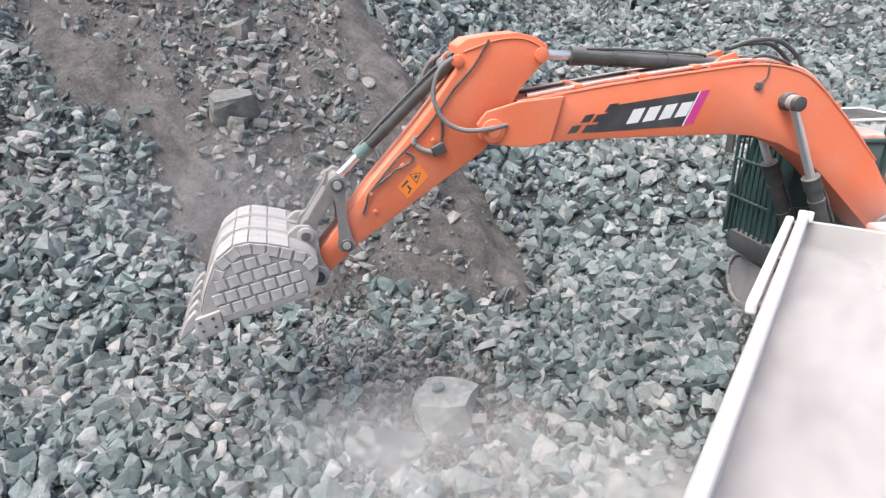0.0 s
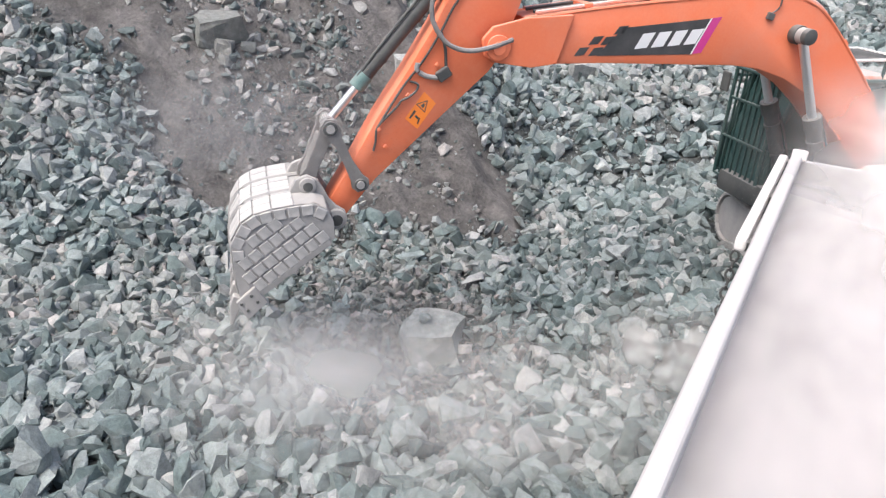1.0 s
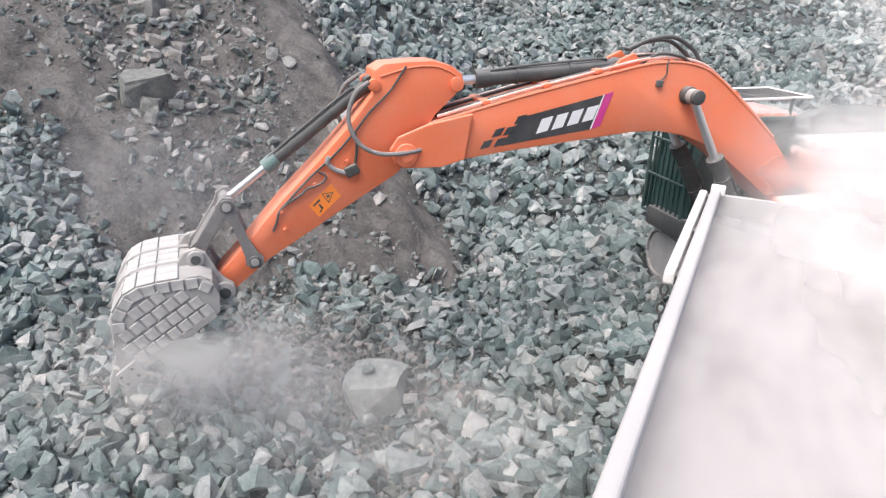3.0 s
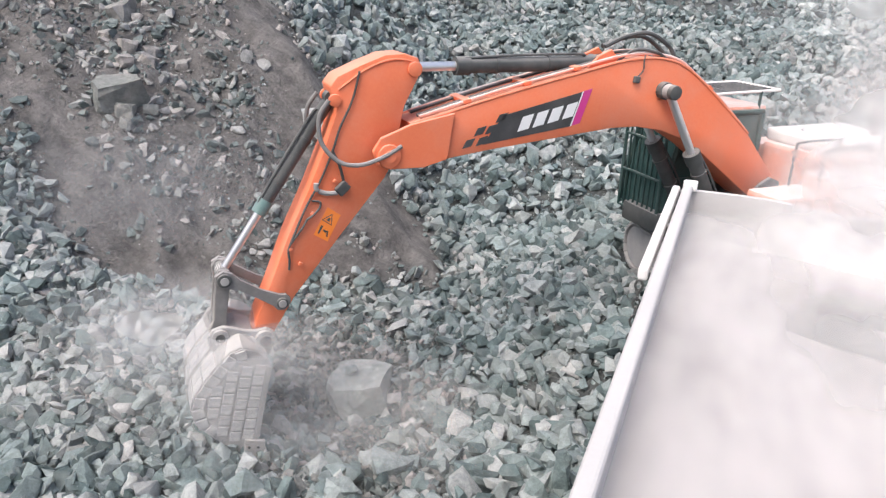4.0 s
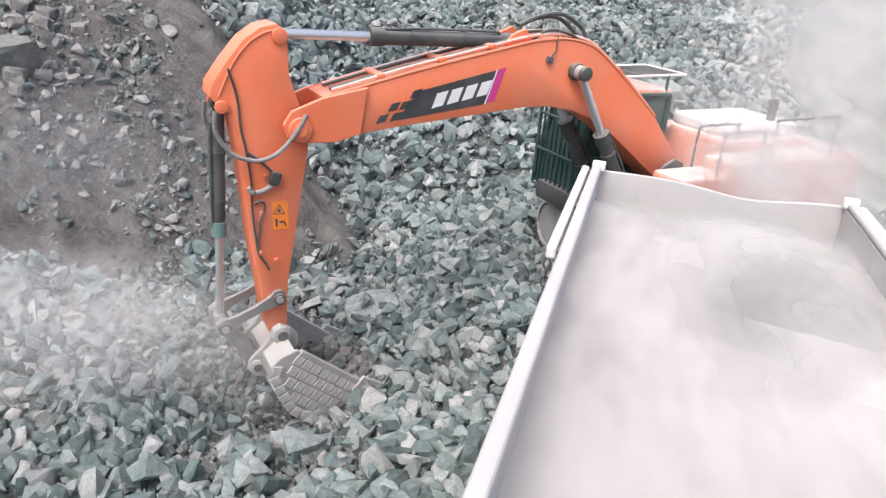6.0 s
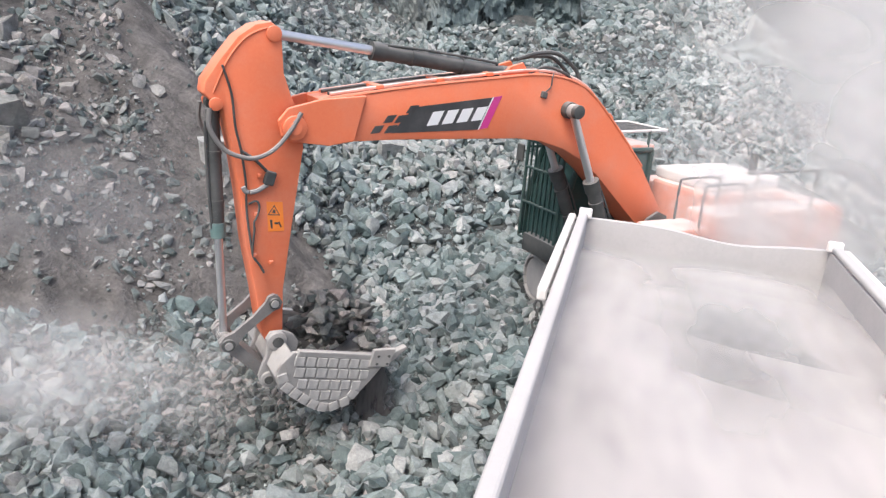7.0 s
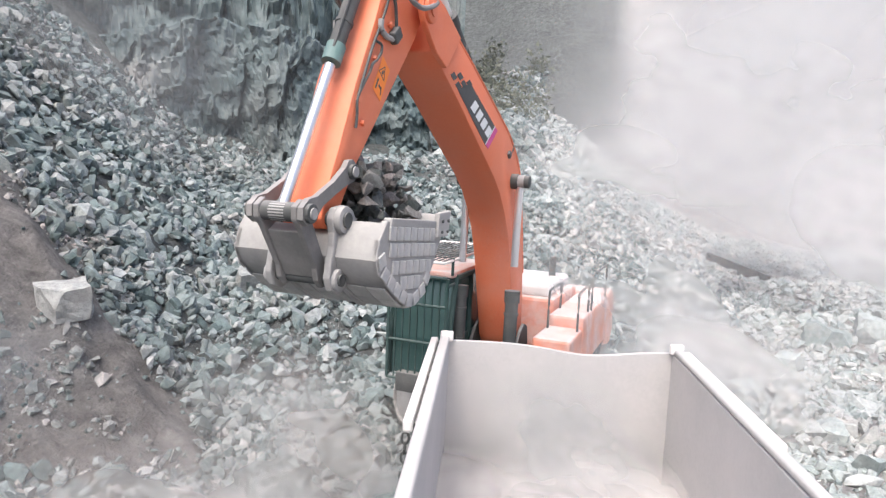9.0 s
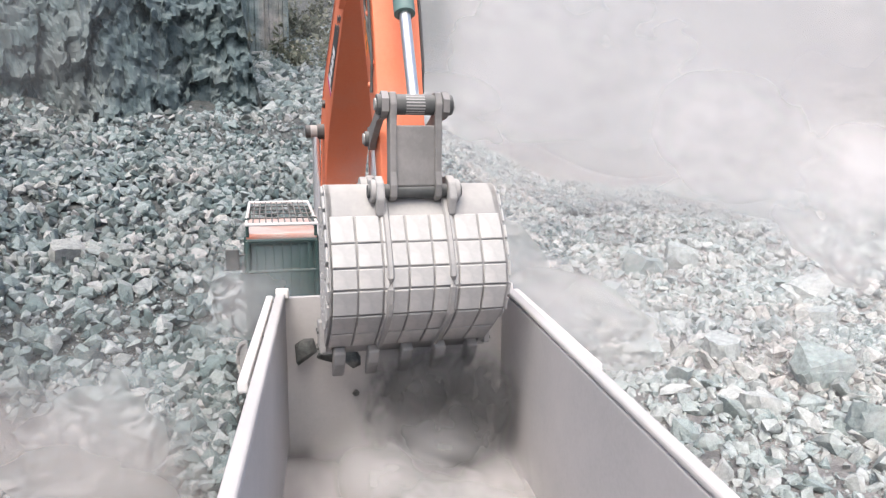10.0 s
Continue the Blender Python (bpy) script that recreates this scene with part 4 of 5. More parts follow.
def build_bucket():
    n = len(BUCKET)
    cen = (0.35, -0.65)
    inner = [(x + (cen[0] - x) * 0.075, z + (cen[1] - z) * 0.075) for x, z in BUCKET]
    bm = bmesh.new()
    loop = BUCKET + inner[::-1]
    a = [bm.verts.new((x, -HALF, z)) for x, z in loop]
    b = [bm.verts.new((x, HALF, z)) for x, z in loop]
    m = len(loop)
    for i in range(m):
        bm.faces.new((a[i], b[i], b[(i + 1) % m], a[(i + 1) % m]))
    for i in range(n - 1):
        j, k = m - 1 - i, m - 2 - i
        bm.faces.new((a[i], a[i + 1], a[k], a[j]))
        bm.faces.new((b[i], b[j], b[k], b[i + 1]))
    bucket = mover("bucket", bm, STEEL, "worn grey steel rock bucket clad in wear plates", True)
    for s in (-1, 1):
        o = [(-0.02, -0.10)] + BUCKET[1:11] + [(-0.04, -1.50), (-0.05, -1.2)]
        part("side_plate", prism(o, *sorted((s * (HALF - 0.05), s * (HALF + 0.012))), 0.008), STEEL, bucket)
        part("lip_bar", prism([(-0.05, -0.16), (-0.05, -1.5), (0.03, -1.48), (0.03, -0.14)], *sorted((s * (HALF - 0.06), s * (HALF + 0.03))), 0.012), STEEL, bucket)
        cutter = prism([(-0.13, -1.18), (-0.17, -1.5), (0.1, -1.45), (0.12, -1.16)], *sorted((s * (HALF + 0.0), s * (HALF + 0.06))), 0.012)
        cut = part("side_cutter", cutter, STEEL, bucket)
        for u, v in ((-0.05, -1.26), (0.06, -1.26), (-0.06, -1.41), (0.05, -1.41)):
            part("bolt", rods([((u, s * (HALF + 0.055), v), (u, s * (HALF + 0.075), v))], 0.018, 8), DARK, cut)
        # hanger ears
        ear = [(-0.13, -0.06), (-0.10, 0.10), (0, 0.14), (0.12, 0.10), (0.24, 0.09), (0.40, 0.12), (0.52, 0.13), (0.64, 0.07), (0.68, -0.06), (0.62, -0.2), (0.3, -0.3), (0.0, -0.3), (-0.1, -0.2)]
        hang = part("ear", prism(ear, *sorted((s * 0.27, s * 0.34)), 0.015), STEEL, bucket)
        for u, w, r in ((0, 0.40, 0.125), (L_GI, 0.38, 0.10)):
            bm = bmesh.new()
            add_rod(bm, (u, s * 0.32, 0), (u, s * w, 0), r, None, 22)
            part("pin_boss", soften(bm, 0.012), STEEL, hang, "", True)
            bm = bmesh.new()
            add_rod(bm, (u, s * (w - 0.01), 0), (u, s * (w + 0.02), 0), r * 0.56, None, 18)
            part("pin_end", bm, DARK, hang, "", True)
    for p, r in (((0, 0), 0.07), ((L_GI, 0), 0.06)):
        part("pin", rods([((p[0], -0.37, p[1]), (p[0], 0.37, p[1]))], r, 18), DARK, bucket, "", True)
    part("saddle", prism([(0.0, -0.12), (0.15, -0.01), (0.33, 0.03), (0.46, -0.04), (0.57, -0.2), (0.45, -0.2), (0.2, -0.16)], -0.27, 0.27, 0.01), STEEL, bucket)
    # teeth along the lip
    for k in range(5):
        y = -0.62 + 0.31 * k
        t = part("tooth", prism([(0.05, -1.40), (-0.02, -1.46), (-0.16, -1.72), (-0.13, -1.74), (0.06, -1.58), (0.14, -1.46)], y - 0.055, y + 0.055, 0.02), STEEL, bucket)
    # cladding: set plates on the sides
    cell = 0.15
    me = bpy.data.meshes.new("wear_plate")
    bm = block((cell - 0.022, 0.022, cell - 0.022), (0, 0, 0), 0)
    soften(bm, 0.006, 1)
    bm.to_mesh(me)
    bm.free()
    me.materials.append(PLATE)
    rng = random.Random(5)
    shrink = [(x + (cen[0] - x) * 0.10, z + (cen[1] - z) * 0.10) for x, z in BUCKET]
    core = [(x + (cen[0] - x) * 0.29, z + (cen[1] - z) * 0.27) for x, z in BUCKET]

    def plate(s, u, v, turn, w=1.0):
        o = new("wear_plate", me)
        o.parent = bucket
        o.matrix_basis = Matrix.Translation((u, s * (HALF + 0.022), v)) @ Matrix.Rotation(turn + radians(rng.uniform(-2, 2)), 4, "Y") @ Matrix.Diagonal((w, 1, rng.uniform(0.95, 1.0), 1))
    for s in (-1, 1):
        for r in range(2):
            v = -0.20
            while v > -1.14:
                if inside(shrink, 0.10 + r * cell, v):
                    plate(s, 0.09 + r * cell, v - (0.03 if r else 0), 0)
                v -= cell
        for i in range(8):
            for j in range(12):
                u, v = 0.10 + (2 + i) * cell, -0.15 - j * cell - (0.05 if i % 2 else 0)
                if inside(core, u, v):
                    plate(s, u, v, 0)
        # a row that follows the curved edge
        run, edge = 0.0, [(x + (cen[0] - x) * 0.14, z + (cen[1] - z) * 0.13) for x, z in BUCKET[2:10]]
        for (x1, z1), (x2, z2) in zip(edge, edge[1:]):
            L = math.hypot(x2 - x1, z2 - z1)
            while run < L:
                f = run / L
                plate(s, x1 + (x2 - x1) * f, z1 + (z2 - z1) * f, -math.atan2(z2 - z1, x2 - x1), 0.97)
                run += cell * 1.02
            run -= L
    # cladding bands round the shell
    me2 = bpy.data.meshes.new("shell_plate")
    bm = block((0.165, 0.194, 0.018), (0, 0, 0), 0)
    soften(bm, 0.006, 1)
    bm.to_mesh(me2)
    bm.free()
    me2.materials.append(PLATE)
    for i in range(4, 10):
        (x1, z1), (x2, z2) = BUCKET[i], BUCKET[i + 1]
        L = math.hypot(x2 - x1, z2 - z1)
        a = math.atan2(z2 - z1, x2 - x1)
        nx, nz = -math.sin(a), math.cos(a)
        if nx * (x1 - cen[0]) + nz * (z1 - cen[1]) < 0:
            nx, nz = -nx, -nz
        for k in range(7):
            o = new("shell_plate", me2)
            o.parent = bucket
            jit = rng.uniform(-0.004, 0.004)
            o.matrix_basis = Matrix.Translation(((x1 + x2) / 2 + nx * (0.012 + jit), -0.627 + 0.209 * k, (z1 + z2) / 2 + nz * (0.012 + jit))) @ Matrix.Rotation(-a, 4, "Y") @ Matrix.Diagonal((L / 0.175, 1, 1, 1))
    for y in (-0.26, 0.26):
        edge = [(x - (cen[0] - x) * 0.035, z - (cen[1] - z) * 0.035) for x, z in BUCKET[3:11]]
        part("wear_strip", hose([(x, y, z) for x, z in edge], 0.03, 6, 2), STEEL, bucket)
    return bucket


def build_house():
    """The upper structure, with its origin at the boom foot's height on the swing axis."""
    house = mover("upper_structure", block((4.9, 2.7, 0.34), (-1.05, 0, -0.72), 0.05), DARK, "turning upper structure under dust")
    def sub(name, bm, mat, label="", smooth=False):
        return part(name, bm, mat, house, label, smooth)
    # engine hood, side boxes and counterweight
    sub("counterweight", prism([(-3.62, -0.5), (-3.5, 0.30), (-3.3, 0.42), (-2.75, 0.42), (-2.72, -0.75), (-3.3, -0.78)], -1.42, 1.42, 0.09), ORANGE_DUST, "rounded orange counterweight")
    sub("side_box", block((2.5, 0.62, 0.92), (-1.45, 1.10, -0.08), 0.05), ORANGE_DUST, "orange tool and pump box")
    sub("side_box", block((1.6, 0.62, 0.92), (-1.95, -1.10, -0.08), 0.05), ORANGE_DUST)
    sub("engine_hood", block((1.9, 1.4, 0.95), (-1.78, 0.05, 0.05), 0.07), ORANGE_DUST)
    sub("hood_cover", block((1.75, 1.3, 0.22), (-1.8, -0.05, 0.63), 0.06), WHITE, "dust-whitened hood cover")
    sub("fuel_tank", block((1.0, 0.62, 0.75), (0.35, 1.10, -0.17), 0.05), ORANGE_DUST)
    sub("step_box", block((0.7, 0.55, 0.4), (1.2, 1.08, -0.35), 0.04), DARK)
    bm = bmesh.new()
    add_rod(bm, (-2.2, 0.35, 0.7), (-2.2, 0.35, 1.12), 0.07, None, 14)
    sub("exhaust", bm, DARK, "", True)
    for y in (1.36, 0.86):
        sub("handrail", hose([(0.1, y, 0.2), (0.1, y, 0.75), (0.0, y, 0.85), (-0.7, y, 0.85), (-0.8, y, 0.78), (-0.8, y, 0.35)], 0.02), DARK)
    sub("handrail", hose([(-1.0, 1.38, 0.35), (-1.0, 1.38, 0.95), (-1.1, 1.38, 1.02), (-2.4, 1.38, 1.02), (-2.5, 1.38, 0.95), (-2.5, 1.38, 0.35)], 0.02), DARK)
    # boom foot brackets and cylinder lugs
    for s in (-1, 1):
        sub("boom_bracket", prism([(-0.35, -0.6), (-0.2, 0.12), (0.0, 0.2), (0.2, 0.1), (0.6, -0.3), (1.1, -0.32), (1.2, -0.55), (1.05, -0.62)], s * 0.40 - 0.03, s * 0.40 + 0.03, 0.01), DARK)
    sub("front_deck", block((1.2, 0.86, 0.12), (0.8, 0, -0.58), 0.02), DARK)
    # cab
    x0, x1, y0, y1, z0, z1 = -0.55, 1.25, -1.52, -0.50, -0.62, 1.05
    def cabpart(name, bm, mat, label=""):
        return part(name, bm, mat, house, label)
    glass = cabpart("cab", prism([(x0, z0), (x0, z1 - 0.05), (x0 + 0.1, z1), (x1 - 0.28, z1), (x1 - 0.02, z0 + 0.65), (x1, z0)], y0, y1, 0.05), GLASS, "dark green glazed operator cab")
    for y in (y0 - 0.01, y1 + 0.01):
        cabpart("cab_frame", rods([((x0, y, z0), (x0, y, z1)), ((x0, y, z1), (x1 - 0.26, y, z1)), ((x1 - 0.26, y, z1), (x1, y, z0 + 0.62)), ((x1, y, z0 + 0.62), (x1, y, z0)), ((x0, y, z0 + 0.03), (x1, y, z0 + 0.03)), ((0.3, y, z0), (0.3, y, z1))], 0.05, 8), GREEN)
        cabpart("cab_panel", block((1.75, 0.03, 0.62), ((x0 + x1) / 2, y, z0 + 0.34), 0.01), GREEN)
    # front guard: upright bars in a frame, standing off the glass
    fx = x1 + 0.10
    guard = cabpart("front_guard", rods([((fx, y0, z1 + 0.02), (fx, y1, z1 + 0.02))], 0.03, 8), GREEN, "dark green barred guard in front of the cab")
    for y in (y0, y1):
        part("guard_post", rods([((fx, y, z0 - 0.05), (fx, y, z1 + 0.02))], 0.03, 8), GREEN, guard)
    for z in (z0 - 0.05, z0 + 0.6, z1 - 0.45):
        part("guard_rail", rods([((fx, y0, z), (fx, y1, z))], 0.025, 8), GREEN, guard)
    for k in range(7):
        y = y0 + (y1 - y0) * (k + 1) / 8
        part("guard_bar", block((0.03, 0.022, z1 - z0 + 0.05), (fx, y, (z0 + z1) / 2), 0), GREEN, guard)
    for y in (y0, y1):
        for z in (z0, z1 - 0.1):
            part("guard_arm", rods([((x1 - 0.25, y, z), (fx, y, z))], 0.025, 8), GREEN, guard)
    # roof and its grid
    cabpart("cab_roof", block((1.75, 1.06, 0.10), (x0 + 0.82, (y0 + y1) / 2, z1 + 0.05), 0.03), ORANGE_DUST, "orange cab roof")
    rz = z1 + 0.34
    rx0, rx1 = -0.85, 1.50
    cabpart("roof_guard", rods([((rx0, y0, rz), (rx1, y0, rz - 0.05)), ((rx0, y1, rz), (rx1, y1, rz - 0.05)), ((rx0, y0, rz), (rx0, y1, rz)), ((rx1, y0, rz - 0.05), (rx1, y1, rz - 0.05))], 0.024, 8), WHITE, "white roof guard frame")
    for k in range(10):
        y = y0 + (y1 - y0) * (k + 1) / 11
        cabpart("roof_bar", rods([((rx0, y, rz), (rx1, y, rz - 0.05))], 0.012, 6), DARK)
    for k in range(4):
        x = rx0 + (rx1 - rx0) * (k + 1) / 5
        cabpart("roof_bar", rods([((x, y0, rz - 0.02), (x, y1, rz - 0.02))], 0.012, 6), DARK)
    for x in (x0 + 0.1, x1 - 0.1):
        for y in (y0, y1):
            cabpart("roof_post", rods([((x, y, z1 + 0.05), (x, y, rz))], 0.025, 8), GREEN)
    cabpart("mirror", block((0.05, 0.2, 0.32), (x1 + 0.1, y0 - 0.22, z1 - 0.25), 0.03), DARK)
    cabpart("mirror_arm", rods([((x1, y0, z1 - 0.2), (x1 + 0.1, y0 - 0.22, z1 - 0.2))], 0.015, 8), DARK)
    return house


def chain_belt(base, y, half, r):
    """The chain under the pads, as a closed loop."""
    pts = [(half + (r - 0.04) * math.sin(a), 0.47 + (r - 0.04) * math.cos(a)) for a in (math.pi * k / 10 for k in range(11))]
    pts += [(-half - (r - 0.04) * math.sin(a), 0.47 - (r - 0.04) * math.cos(a)) for a in (math.pi * k / 10 for k in range(11))]
    bm = prism(pts, y - 0.27, y + 0.27, 0.02)
    bm.transform(base)
    return bm


def build_tracks():
    c = radians(TRACK)
    base = Matrix.Rotation(c, 4, "Z")
    bm = block((2.6, 1.4, 0.5), (0, 0, 0.72), 0.06)
    bm.transform(base)
    part("car_body", bm, DARK, excavator)
    bm = bmesh.new()
    add_rod(bm, (0, 0, 0.9), (0, 0, 1.12), 0.75, None, 32)
    part("turntable", bm, DARK, excavator, "", True)
    for s in (-1, 1):
        y = s * 1.02
        half, r = 1.05, 0.40
        bm = block((2.2, 0.44, 0.5), (0, y, 0.47), 0.06)
        bm.transform(base)
        fr = part("track_frame", bm, DARK, excavator)
        for x in (-half, half):
            bm = bmesh.new()
            add_rod(bm, (x, y - 0.16, 0.47), (x, y + 0.16, 0.47), r - 0.07, None, 24)
            add_rod(bm, (x, y - 0.24, 0.47), (x, y + 0.24, 0.47), 0.13, None, 16)
            bm.transform(base)
            part("idler", soften(bm, 0.02), DARK, fr, "", True)
        for k in range(7):
            bm = bmesh.new()
            add_rod(bm, (-0.84 + 0.28 * k, y - 0.2, 0.18), (-0.84 + 0.28 * k, y + 0.2, 0.18), 0.12, None, 16)
            bm.transform(base)
            part("roller", bm, DARK, fr, "", True)
        track = part("track", chain_belt(base, y, half, r), STEEL, excavator, "dark steel crawler track with dusty pads")
        # pads round the loop
        total = 4 * half + 2 * math.pi * r
        pads = 42
        me = bpy.data.meshes.new("track_pad")
        b2 = bmesh.new()
        add_box(b2, (total / pads - 0.012, 0.60, 0.035))
        for dx in (-0.06, 0.0, 0.06):
            add_box(b2, (0.014, 0.60, 0.03), (dx, 0, 0.03))
        b2.to_mesh(me)
        b2.free()
        me.materials.append(STEEL)
        for k in range(pads):
            d = total * k / pads
            if d < 2 * half:
                x, z, a = -half + d, 0.47 + r, 0.0
            elif d < 2 * half + math.pi * r:
                a = (d - 2 * half) / r
                x, z = half + r * math.sin(a), 0.47 + r * math.cos(a)
            elif d < 4 * half + math.pi * r:
                x, z, a = half - (d - 2 * half - math.pi * r), 0.47 - r, math.pi
            else:
                a = math.pi + (d - 4 * half - math.pi * r) / r
                x, z = -half + r * math.sin(a), 0.47 + r * math.cos(a)
            o = new("track_pad", me)
            o.parent = track
            o.matrix_basis = base @ Matrix.Translation((x, y, z)) @ Matrix.Rotation(a, 4, "Y")


boom, stick = build_boom(), build_stick()
side_link, bucket_link = build_links()
bucket, house = build_bucket(), build_house()
build_tracks()
stick_barrel, stick_rod = cylinder("stick_cylinder", 2.05, 0.098, "black stick cylinder"), rod("stick_rod", 2.0, 0.06, "chrome stick rod")
bucket_barrel, bucket_rod = cylinder("bucket_cylinder", 1.62, 0.078, "black bucket cylinder with a teal gland", TEAL), rod("bucket_rod", 1.5, 0.05, "chrome bucket rod")
boom_barrels = [(cylinder("boom_cylinder", 1.35, 0.105, "dark boom cylinder"), rod("boom_rod", 1.35, 0.06, "chrome boom rod"), s * 0.44) for s in (-1, 1)]



# ---------------------------------------------------------------- stones in and under the bucket
def single_stones(mat):
    meshes = []
    for k, (co, tri) in enumerate(SHAPES):
        me = bpy.data.meshes.new("stone")
        me.from_pydata(co.tolist(), [], tri.tolist())
        me.materials.append(mat)
        meshes.append(me)
    return meshes


STONES, DUG_STONES = single_stones(STONE_ONE), single_stones(STONE_DUG)
LOAD = []


def build_load():
    rng = random.Random(21)
    spots = []
    for layer, (u, n) in enumerate(((0.26, 8), (0.06, 22), (-0.12, 50), (-0.26, 60), (-0.40, 46), (-0.52, 24))):
        for _ in range(n):
            f = 1.0 - 0.08 * layer
            v = -0.88 + rng.uniform(-0.64, 0.62) * f
            y = rng.uniform(-0.58, 0.58) * f
            spots.append((u + rng.uniform(-0.06, 0.06), y, v, 0.14 + 0.26 * rng.random() ** 1.6, 9.5 + 0.45 * rng.random() * (0.5 + (v + 1.4))))
    for _ in range(34):
        spots.append((-0.05 + rng.uniform(-0.1, 0.05), rng.uniform(-0.7, 0.7), -1.42 + rng.uniform(-0.1, 0.12), rng.uniform(0.04, 0.13), rng.uniform(6.85, 8.7)))
    for _ in range(44):
        spots.append((-0.12 + rng.uniform(-0.16, 0.1), rng.uniform(-0.7, 0.7), -1.36 + rng.uniform(-0.2, 0.15), rng.uniform(0.07, 0.22), rng.uniform(6.7, 7.9)))
    for u, y, v, size, leave in spots:
        ob = new("stone", rng.choice(DUG_STONES))
        ob.scale = (size, size, size)
        tagged(ob, "broken grey stone dug up by the bucket" if size > 0.15 else "small stone spilling from the bucket", "stone", "stones of the bucket load")
        LOAD.append((ob, Vector((u, y, v)), Euler((rng.uniform(0, 6), rng.uniform(0, 6), rng.uniform(0, 6))).to_matrix().to_4x4(), size, leave))


def build_near_stones():
    """The stones beside the truck, one by one."""
    rng = random.Random(33)
    ground = bpy.data.objects["ground"]
    made = 0
    while made < 300:
        x, y = rng.uniform(-8.8, -0.75), rng.uniform(2.4, 7.0)
        if rng.random() < 0.9 * math.exp(-(((x + 3.5) / 1.3) ** 2 + ((y - 6.2) / 1.1) ** 2)) + 0.9 * math.exp(-(((x + 5.6) / 2.3) ** 2 + ((y - 8.0) / 1.4) ** 2)):
            continue
        size = (0.26 + 0.46 * rng.random() ** 1.6) * (1.15 if math.hypot(x, y) < 7 else 0.7)
        z = float(land(np.array([x]), np.array([y]))[0][0])
        ob = new("stone", rng.choice(STONES))
        ob.parent = ground
        ob.matrix_basis = Matrix.Translation((x, y, z + size * rng.uniform(0.15, 0.5))) @ Euler((rng.uniform(0, 6), rng.uniform(0, 6), rng.uniform(0, 6))).to_matrix().to_4x4() @ Matrix.Scale(size, 4)
        made += 1


def build_boulder_chip():
    """The small broken stone that lies on the large boulder."""
    chip = new("stone", STONES[7])
    chip.parent = big_boulder
    chip.matrix_basis = Matrix.Translation((-0.10, 0.0, 0.36)) @ pose(0, 0, 0, 20, 10, 40) @ Matrix.Scale(0.3, 4)


build_load()
build_near_stones()
build_boulder_chip()


